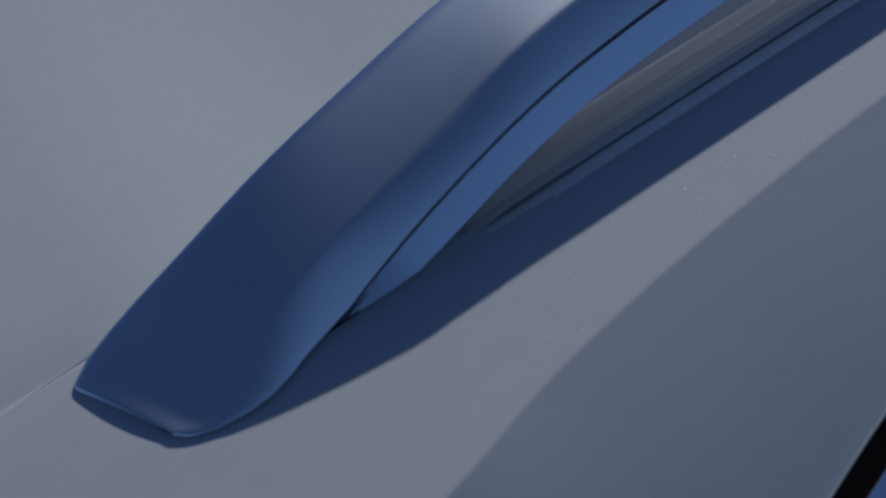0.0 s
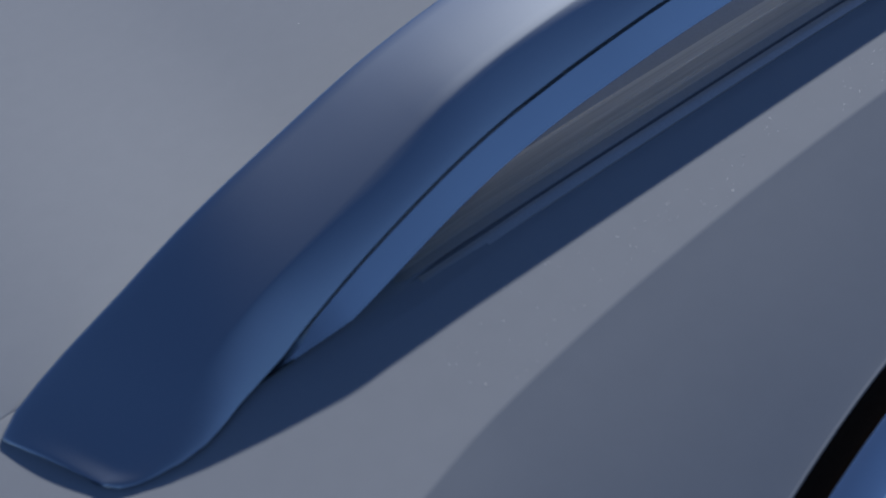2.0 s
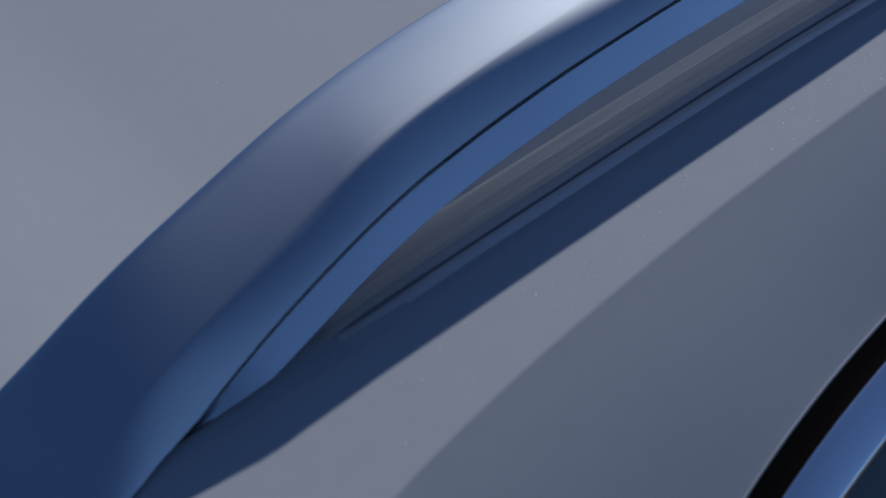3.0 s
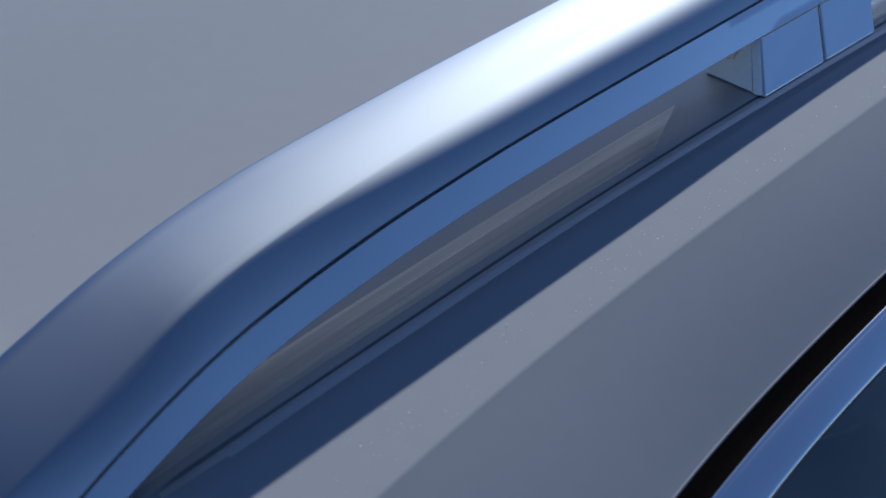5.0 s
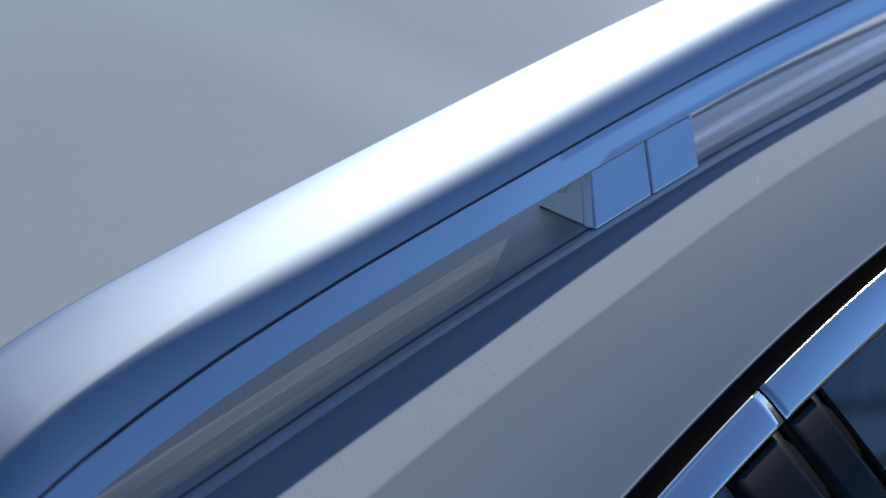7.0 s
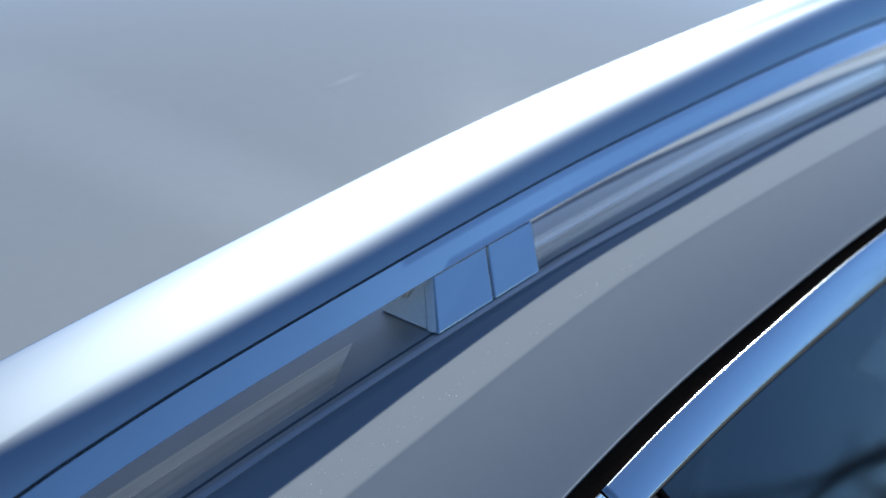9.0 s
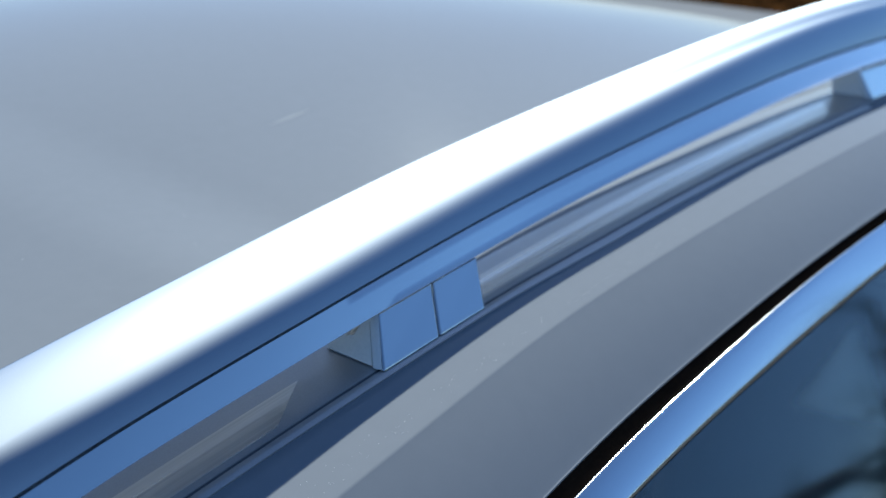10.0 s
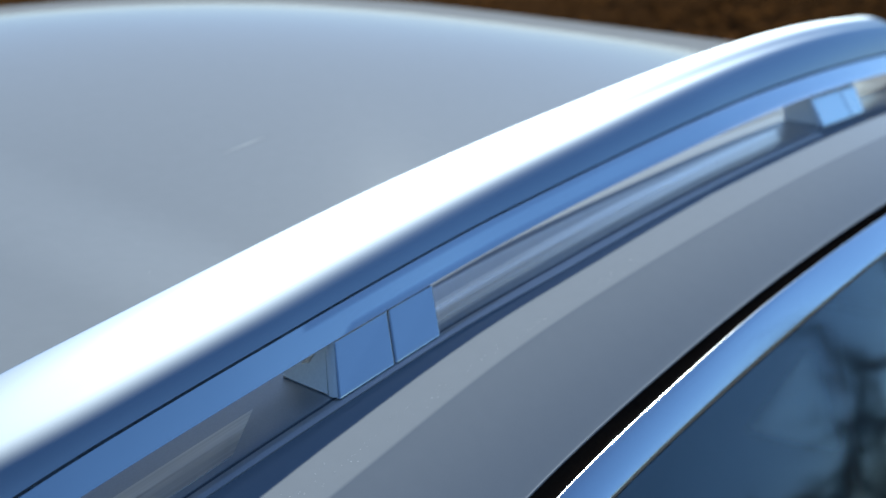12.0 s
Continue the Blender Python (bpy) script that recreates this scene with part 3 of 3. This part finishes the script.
# Added plates, out of view: their pale undersides throw light onto the ledge.
part("bounce_plate", under_plate(-0.44, -0.092, 2.06), PALE_PLASTIC, rail, "added pale plate under the rail, out of view, lightening the ledge")
part("bounce_plate", under_plate(0.070, 0.646, 2.06), PALE_PLASTIC, rail, "added pale plate under the rail, out of view, lightening the ledge")
part("bounce_plate", under_plate(0.830, 1.10, 0.0), PALE_PLASTIC, rail, "added pale plate under the rail, out of view, lightening the ledge")
part("lower_blade", loft(blade), BRIGHT, rail, "smooth bright lower blade of the rail", sharp=60)
core = []
for s in steps(-0.50, 1.20, 0.02):
    far = end_drop(s)
    zs = seam_up(s) * (1 - far) + 0.004 * far
    y = seam_y(s)
    core.append([(s, y + 0.0022, crown(s) + zs - 0.002), (s, y + 0.0030, crown(s) + zs + 0.002), (s, 0.045, crown(s) + zs + 0.002), (s, 0.045, crown(s) + zs - 0.002)])
part("joint_strip", loft(core), DARK_PLASTIC, rail, "dark joint strip between the rail's halves")
# Brushed moulding on the ledge under the rail, with shallow lengthwise ridges.
def ledge_piece(y0, y1, x0, x1, slant, n, lift, ridges, edge):
    """A lengthwise piece on the ledge, between the borders y0 and y1, with rounded edges; slant: how far its rear end is cut back per metre across."""
    rings = []
    count = round((x1 - x0) / 0.0125)
    for k in range(count + 1):
        ring = []
        for i in range(n + 1):
            f = i / n
            s = x0 + (x1 - x0) * k / count
            y = y0(s) + (y1(s) - y0(s)) * f
            s += slant * (y - 0.03) * k / count
            ridge = ridges * math.sin(f * 13.0 + 0.6)
            sink = edge if i in (0, n) else edge * 0.2 if i in (1, n - 1) else 0.0
            ring.append((s, y, roof_z(s, y) + lift - (0.0014 * (1 - smooth(x0, x0 + 0.08, s)) if x0 < -0.4 else 0.0) + ridge - sink))
        ring += [(p[0], p[1], p[2] - 0.0030) for p in (ring[-1], ring[0])]
        rings.append(ring)
    return loft(rings)


groove_y = curve([(-0.5, 0.0042), (-0.35, 0.0026), (-0.17, 0.0038), (0.05, 0.0036), (0.2, 0.0002), (0.6, -0.0010), (1.2, -0.0010)])
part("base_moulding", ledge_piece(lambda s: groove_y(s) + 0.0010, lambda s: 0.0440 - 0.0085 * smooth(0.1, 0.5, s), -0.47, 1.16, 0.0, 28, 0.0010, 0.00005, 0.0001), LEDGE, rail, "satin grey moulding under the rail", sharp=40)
part("outer_strip", ledge_piece(lambda s: groove_y(s) - 0.0072, lambda s: groove_y(s) - 0.0010, -0.435, 0.66, 0.0, 8, 0.0009, 0.0, 0.0), STRIP_GREY, rail, "narrow grey strip beside the moulding", sharp=40)
part("moulding_seal", ledge_piece(lambda s: groove_y(s) - 0.0012, lambda s: groove_y(s) + 0.0014, -0.47, 1.16, 0.0, 4, 0.0004, 0.0, 0.0), GREY_SEAL, rail, "thin dark grey seal along the moulding")
# Sunlight on the ledge put in as pale strips; slanted ends imitate the posts' shadows.
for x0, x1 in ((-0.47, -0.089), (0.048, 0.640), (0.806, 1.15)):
    part("sunlit_band", ledge_piece(lambda s: 0.0090, lambda s: 0.0300, x0, x1, 1.95, 20, 0.00115, 0.00004, 0.0), SUNLIT_METAL, rail, "pale strip painting sunlight on the moulding, cut at the post's shadow edge", sharp=40)
# Thin gasket on which the foot stands.
gasket = []
for s in steps(TIP + 0.0035, -0.475, 0.008):
    foot = 1 - smooth(-0.60, -0.45, s)
    ring = []
    for y in (0.008 if s > -0.535 else -0.004 + 0.004 * smooth(-0.56, TIP + 0.0035, s), 0.02, 0.05):
        x = s - 0.026 * foot * y / 0.05
        ring.append((x, y, roof_z(x, y) + 0.0008 + 0.0010 * smooth(TIP, -0.55, s)))
    ring += [(p[0], p[1], p[2] - 0.004) for p in ring[::-1]]
    gasket.append(ring)
part("foot_gasket", loft(gasket), RUBBER, rail)


def post_cover(low, high, inner):
    """A hollow-looking cover of a post: four corners below and four above, with softened edges."""
    bm = bmesh.new()
    (xa, ya), (xb, yb) = low
    (xc, yc, zc), (xd, yd, zd) = high
    lowers = [(xa, ya, roof_z(xa, ya) + 0.0014), (xb, yb, roof_z(xb, yb) + 0.0014), (xb, inner, roof_z(xb, inner) + 0.0014), (xa, inner, roof_z(xa, inner) + 0.0014)]
    uppers = [(xc, yc, zc), (xd, yd, zd), (xd, inner + 0.006, zd), (xc, inner + 0.006, zc)]
    a = [bm.verts.new(p) for p in lowers]
    b = [bm.verts.new(p) for p in uppers]
    bm.faces.new(a[::-1])
    bm.faces.new(b)
    for i in range(4):
        j = (i + 1) % 4
        bm.faces.new((a[i], a[j], b[j], b[i]))
    bmesh.ops.recalc_face_normals(bm, faces=bm.faces)
    bmesh.ops.bevel(bm, geom=bm.edges[:], offset=0.0009, segments=2, affect="EDGES", profile=0.6)
    return bm


def rail_under(x):
    return crown(x) + gap_under(x) * (1 - end_drop(x)) - 0.0007


def post(x0, x1, x2, t0, t1, t2, lean=0.0005):
    """A rail post of two covers side by side, on a thin black pad."""
    y0 = low_y(t2) + lean
    first = part("post_cover", post_cover(((x0, 0.0), (x1 - 0.0007, 0.0)), ((t0, y0, rail_under(t0)), (t1 - 0.0007, y0, rail_under(t1))), 0.040), BRIGHT, rail, "bright aluminium post cover", flat=True)
    second = part("post_cover", post_cover(((x1 + 0.0007, 0.0), (x2, 0.0)), ((t1 + 0.0007, y0, rail_under(t1)), (t2, y0, rail_under(t2))), 0.040), BRIGHT, rail, "bright aluminium post cover", flat=True)
    # End plate, painted pale in place of light bounced from the roof.
    plate = []
    low_out, low_in = Vector((x0, 0.0, roof_z(x0, 0.0) + 0.0014)), Vector((x0, 0.040, roof_z(x0, 0.040) + 0.0014))
    high_out, high_in = Vector((t0, y0, rail_under(t0))), Vector((t0, 0.046, rail_under(t0)))
    for f in (0.04, 0.35, 0.65, 0.96):
        edge = [(low_out + (high_out - low_out) * f).lerp(low_in + (high_in - low_in) * f, u) for u in (0.20, 0.40, 0.70, 0.97)]
        plate.append([(p.x - 0.0009, p.y, p.z) for p in edge] + [(p.x + 0.0012, p.y, p.z) for p in edge[::-1]])
    part("post_end", loft(plate), BOUNCE_LIT_END, rail, "end plate of the post, bounced sunlight put into its pale colour", flat=True)
    rim = []
    for f in (0.02, 0.35, 0.65, 0.98):
        at = (low_out + (high_out - low_out) * f).lerp(low_in + (high_in - low_in) * f, 0.105)
        rim.append([(at.x - 0.0002 - 0.0012 * math.sin(a), at.y - 0.0030 * math.cos(a), at.z) for a in (math.pi * q / 8 for q in range(9))])
    part("post_rim", loft(rim), PALE_PLASTIC, rail, "rounded pale rim of the post", sharp=50)
    pad = []
    for x in steps(x0 + 0.0012, x2 - 0.0012, 0.02):
        ring = [(x, y, roof_z(x, y) + 0.0016) for y in (0.0014, 0.02, 0.039)]
        pad.append(ring + [(p[0], p[1], p[2] - 0.003) for p in ring[::-1]])
    part("post_pad", loft(pad), RUBBER, rail)
    fill = []
    for x in (x0 + 0.016, x2 - 0.010):
        fill.append([(x, 0.018, roof_z(x, 0.018)), (x, 0.036, roof_z(x, 0.036)), (x, 0.036, rail_under(x) + 0.001), (x, 0.022, rail_under(x) + 0.001)])
    part("post_core", loft(fill), RUBBER, rail)


post(-0.0531, -0.0012, 0.0443, -0.0339, 0.0165, 0.0623)
post(0.6850, 0.7640, 0.8000, 0.6968, 0.7721, 0.8202, 0.0090)

# ---- rest of the car, plain, so that the roof stands on something ----
far_side = []
for x in STATIONS:
    z0 = crown(x)
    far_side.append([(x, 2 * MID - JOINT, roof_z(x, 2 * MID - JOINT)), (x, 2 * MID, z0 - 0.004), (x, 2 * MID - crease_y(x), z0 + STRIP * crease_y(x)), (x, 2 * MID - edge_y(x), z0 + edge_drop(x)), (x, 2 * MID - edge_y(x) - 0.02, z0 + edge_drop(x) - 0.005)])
part("far_roof_side", loft(far_side, closed=False), PAINT, car)
liner = []
for x in steps(-1.1, 1.7, 0.05):
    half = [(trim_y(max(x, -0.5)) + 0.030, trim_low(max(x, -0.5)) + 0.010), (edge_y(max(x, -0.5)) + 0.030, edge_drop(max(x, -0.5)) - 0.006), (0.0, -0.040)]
    ring = [(x, y, crown(x) + z) for y, z in half]
    ring += [(x, y, roof_z(x, y) - 0.035) for y in steps(0.05, 2 * MID - 0.05, 0.12)]
    ring += [(x, 2 * MID - y, crown(x) + z) for y, z in half[::-1]]
    liner.append(ring)
part("headliner", slab(loft(liner, closed=False), 0.004), DARK_LINER, car)
lower = []
for x, w, top in ((-2.55, 0.66, 0.72), (-2.50, 0.82, 0.82), (-2.2, 0.94, 0.92), (-1.6, 1.02, 1.00), (-0.9, 1.05, 1.04), (0.0, 1.06, 1.05), (0.9, 1.06, 1.06), (1.6, 1.03, 1.07), (2.0, 0.94, 1.05), (2.12, 0.80, 0.95)):
    ring = []
    for k, (fy, z) in enumerate(((-0.90, 0.26), (-0.99, 0.36), (-1.0, 0.60), (-0.985, 0.80), (-0.94, top - 0.02), (-0.90, top), (0.90, top), (0.94, top - 0.02), (0.985, 0.80), (1.0, 0.60), (0.99, 0.36), (0.90, 0.26))):
        ring.append((x, MID + fy * w, min(z, top)))
    lower.append(ring)
bm = loft(lower)
bm.faces.ensure_lookup_table()
for f in [f for f in bm.faces if f.normal.z > 0.9 and -1.0 < f.calc_center_median().x < 1.7 and abs(f.calc_center_median().y - MID) < 0.3]:
    bm.faces.remove(f)
part("lower_body", bm, PAINT, car, "silver-grey metallic lower body", sharp=40)
for x0, x1, z0, z1, name in ((-1.75, X_FRONT, 1.02, None, "windscreen"), (2.02, X_REAR, 1.05, None, "tailgate_window")):
    rings = []
    for t in (0.0, 0.35, 0.7, 1.0):
        ring = []
        for y in steps(0.0, 2 * MID, 0.145):
            zt = roof_z(x1, min(max(y, 0.001), 2 * MID - 0.001)) - 0.004
            ring.append((x0 + (x1 - x0) * t, MID + (y - MID) * (1.15 - 0.13 * t), z0 + (zt - z0) * t + 0.05 * math.sin(math.pi * t)))
        rings.append(ring)
    screen = part(name, slab(loft(rings, closed=False), 0.005), GLASS, car)
    screen.visible_shadow = False
floor_bm = box(-1.6, 2.0, MID - 0.78, MID + 0.78, 0.30, 0.36, 0.01)
part("cabin_floor", floor_bm, DARK_LINER, car)
for x in (-1.45, 1.35):
    for y, side_sign in ((MID - 0.90, -1), (MID + 0.90, 1)):
        bm = bmesh.new()
        rings = []
        for r, w in ((0.20, 0.10), (0.33, 0.11), (0.355, 0.09), (0.36, 0.0), (0.355, -0.09), (0.33, -0.11), (0.20, -0.10)):
            rings.append([(x + r * math.cos(a), y + w, 0.36 + r * math.sin(a)) for a in (2 * math.pi * k / 40 for k in range(40))])
        bm.free()
        wheel = part("wheel", loft(rings, caps=False), TYRE, car, "black tyre")
        hub = [[(x + r * math.cos(a), y + w, 0.36 + r * math.sin(a)) for a in (2 * math.pi * k / 40 for k in range(40))] for r, w in ((0.21, -0.09), (0.21, 0.09), (0.19, 0.095), (0.05, 0.07))]
        part("rim", loft(hub), BRIGHT, wheel)


def seat(x, y, name, back_mat):
    """A car seat with cushion, reclined backrest, side bolsters and headrest."""
    holder = tagged(new(name), "dark leather car seat seen through the tinted window", "car seat")
    back = []
    for t in steps(0.0, 1.0, 0.1):
        cx, cz = x + 0.22 + 0.16 * t, 0.62 + 0.62 * t
        w = 0.25 - 0.05 * t * t
        back.append([(cx + dx, y + fy * w, cz) for fy, dx in ((-1.0, -0.03), (-0.8, -0.07), (-0.55, -0.02), (0.0, 0.0), (0.55, -0.02), (0.8, -0.07), (1.0, -0.03), (0.95, 0.07), (0.0, 0.10), (-0.95, 0.07))])
    body = SEAT_DARK if back_mat is SEAT_DARK else SEAT_MID
    part("backrest", loft(back), body, holder)
    # Seat insert; on rear seats a pale triangle that paints a patch of daylight.
    insert = []
    for t in steps(0.08 if back_mat is SEAT_DARK else 0.76, 0.92, 0.04):
        cx, cz = x + 0.22 + 0.16 * t, 0.62 + 0.62 * t
        w = 0.12 - 0.02 * t if back_mat is SEAT_DARK else 0.34 * (0.93 - t)
        insert.append([(cx + dx - 0.006, y + fy * w, cz) for fy, dx in ((-1.0, -0.012), (-0.5, -0.016), (0.5, -0.016), (1.0, -0.012), (0.9, 0.01), (-0.9, 0.01))])
    part("insert", loft(insert), back_mat, holder)
    part("cushion", box(x - 0.30, x + 0.24, y - 0.25, y + 0.25, 0.36, 0.62, 0.06, 4), body, holder)
    part("headrest", box(x + 0.36, x + 0.47, y - 0.13, y + 0.13, 1.24, 1.42, 0.045, 4), SEAT_DARK, holder)
    belt = []
    for i in range(13):
        t = i / 12
        cy, cz = y - 0.03 - 0.075 * math.sin(1.57 * t), 1.25 - 0.30 * t
        cx = x + 0.22 + 0.16 * (cz - 0.62) / 0.62 - 0.055
        belt.append([(cx, cy - 0.011, cz), (cx, cy + 0.011, cz), (cx + 0.003, cy + 0.011, cz), (cx + 0.003, cy - 0.011, cz)])
    part("belt", loft(belt), RUBBER, holder, "black seat belt")
    return holder


seat(-0.30, 0.18, "front_seat", SEAT_DARK)
seat(-0.30, 0.98, "front_seat", SEAT_DARK)
seat(0.62, 0.115, "rear_seat", DAYLIGHT_PATCH)
seat(0.62, 0.96, "rear_seat", DAYLIGHT_PATCH)

# ---- ground and surroundings ----
rng = random.Random(4)
bm = bmesh.new()
bmesh.ops.create_grid(bm, x_segments=60, y_segments=60, size=1500.0)
tagged(part("ground", bm, GRASS), "short green grass field reaching the horizon", "ground", kind="structure")
bm = box(-90.0, 90.0, -45.0, 3.0, -0.2, 0.012)
tagged(part("road", bm, ASPHALT), "wide grey asphalt yard under the car", "road", kind="structure")



def hill_z(x, y):
    y += 1.0 * smooth(2.0, 6.0, x)
    bank = 0.45 * smooth(2.9, 4.4, y)
    rise = smooth(0.0, 1.0, (y - 4.0) / 60.0) * 0.8
    return bank + rise + 0.4 * noise.noise(Vector((x * 0.11, y * 0.13, 3.0))) * smooth(3.5, 9.0, y) - 0.15 * (1 - smooth(2.6, 3.2, y))


hill = [[(x, y, hill_z(x, y)) for y in steps(1.7, 5.0, 0.3) + steps(6.0, 70.0, 2.0)] for x in steps(-70.0, 110.0, 3.0)]
tagged(part("hillside", loft(hill, closed=False), BRACKEN), "hillside covered with dry brown bracken", "hillside", kind="structure")


def leaf_quads(verts, faces, centre, spread, count, size):
    """Small bent leaves about a centre."""
    for _ in range(count):
        d = Vector((rng.gauss(0, 1), rng.gauss(0, 1), rng.gauss(0, 0.8))) * spread * 0.55
        m = Matrix.Translation(centre + d) @ Euler((rng.uniform(-1.3, 1.3), rng.uniform(-1.3, 1.3), rng.uniform(0, 6.28))).to_matrix().to_4x4()
        k = len(verts)
        z = size * rng.uniform(0.6, 1.4)
        verts.extend([m @ Vector(p) for p in ((-0.3 * z, -0.5 * z, 0), (0.35 * z, -0.2 * z, 0.12 * z), (0.1 * z, 0.9 * z, 0.0), (-0.3 * z, 0.25 * z, 0.12 * z))])
        faces.append((k, k + 1, k + 2, k + 3))


def stuff(name, verts, faces, mat, label, category):
    data = bpy.data.meshes.new(name)
    data.from_pydata([tuple(v) for v in verts], [], faces)
    data.materials.append(mat)
    return tagged(new(name, data), label, category, kind="stuff")


verts, faces = [], []
for _ in range(1500):
    x = rng.uniform(-2.0, 45.0)
    y = 3.2 + 14.0 * rng.random() ** 1.6 - 1.0 * smooth(2.0, 6.0, x)
    leaf_quads(verts, faces, Vector((x, y, hill_z(x, y) + 0.25)), 0.45, 60, 0.035)
stuff("bracken", verts, faces, FROND, "dry brown bracken fronds on the hillside", "bracken")

wood_v, wood_f = [], []


def limb(a, b, r0, r1):
    """A tapered piece of a tree, added to the wood that is being built."""
    axis = (b - a).normalized()
    u = axis.orthogonal().normalized()
    w = axis.cross(u)
    k = len(wood_v)
    for p, r in ((a, r0), (b, r1)):
        wood_v.extend([p + (u * math.cos(t) + w * math.sin(t)) * r for t in (math.pi / 3 * q for q in range(6))])
    wood_f.extend([(k + q, k + (q + 1) % 6, k + 6 + (q + 1) % 6, k + 6 + q) for q in range(6)])


def bare_tree(x, y, h, seed):
    """A leafless tree: tapered trunk, forked limbs and twigs."""
    pick = random.Random(seed)
    holder = tagged(new("bare_tree"), "leafless dark tree at the edge of the yard", "tree")
    wood_v.clear()
    wood_f.clear()
    at = Vector((x, y, 0.0))
    knots = [at]
    for i in range(6):
        at = at + Vector((pick.uniform(-0.12, 0.12), pick.uniform(-0.12, 0.12), h * 0.13))
        knots.append(at)
    for i in range(6):
        limb(knots[i], knots[i + 1], 0.19 - 0.022 * i, 0.19 - 0.022 * (i + 1))
    tree_mesh("trunk", holder)

    def fork(base, way, length, r, depth):
        bend = base + way * length * 0.5 + Vector((pick.uniform(-1, 1), pick.uniform(-1, 1), pick.uniform(-0.3, 0.8))) * length * 0.10
        end = base + way * length
        limb(base, bend, r, r * 0.8)
        limb(bend, end, r * 0.8, r * 0.55)
        if depth:
            for _ in range(2):
                turn = (way + Vector((pick.uniform(-0.8, 0.8), pick.uniform(-0.8, 0.8), pick.uniform(-0.3, 0.7)))).normalized()
                fork(bend if pick.random() < 0.4 else end, turn, length * pick.uniform(0.55, 0.8), r * 0.55, depth - 1)

    for i in range(8):
        a = 2.4 * i + pick.uniform(-0.4, 0.4)
        base = knots[2 + i % 5]
        way = Vector((math.cos(a), math.sin(a), pick.uniform(0.3, 0.9))).normalized()
        fork(base, way, h * pick.uniform(0.26, 0.40), 0.11, 3)
    tree_mesh("limbs", holder)


def tree_mesh(name, holder):
    data = bpy.data.meshes.new(name)
    data.from_pydata([tuple(v) for v in wood_v], [], wood_f)
    data.materials.append(BARK)
    new(name, data).parent = holder
    wood_v.clear()
    wood_f.clear()


bare_tree(10.15, -6.8, 3.0, 11)
bare_tree(13.2, -6.6, 3.1, 5)

# Dust specks on the paint.
specks = bmesh.new()
for i in range(320):
    x = rng.uniform(-0.45, 0.25)
    y = rng.uniform(crease_y(x) + 0.004, -0.026)
    r = rng.uniform(0.00010, 0.00022) if i % 8 else rng.uniform(0.00024, 0.00034)
    bmesh.ops.create_icosphere(specks, subdivisions=1, radius=r, matrix=Matrix.Translation((x, y, roof_z(x, y) + 0.3 * r)) @ Matrix.Diagonal((1, 1, 0.25, 1)))
for i in range(16):
    x, y = rng.uniform(-0.66, 0.1), rng.uniform(0.09, 0.5)
    r = rng.uniform(0.0002, 0.0004)
    bmesh.ops.create_icosphere(specks, subdivisions=1, radius=r, matrix=Matrix.Translation((x, y, roof_z(x, y) + 0.3 * r)) @ Matrix.Diagonal((1, 1, 0.25, 1)))
tagged(part("dust", specks, DUST), "tiny pale dust specks on the paint", "dust", kind="stuff")

# A faint pale scratch in the roof's clear coat.
scratch = []
for i in range(9):
    t = i / 8
    x, y = 0.190 + 0.060 * t, 0.2983 + 0.0042 * t
    w = 0.0001 + 0.0010 * math.sin(math.pi * t)
    scratch.append([(x, y - w, roof_z(x, y - w) + 0.00012), (x, y, roof_z(x, y) + 0.00022), (x, y + w, roof_z(x, y + w) + 0.00012)])
part("scratch", loft(scratch, closed=False), SCRATCH, car, "faint pale scratch in the paint")
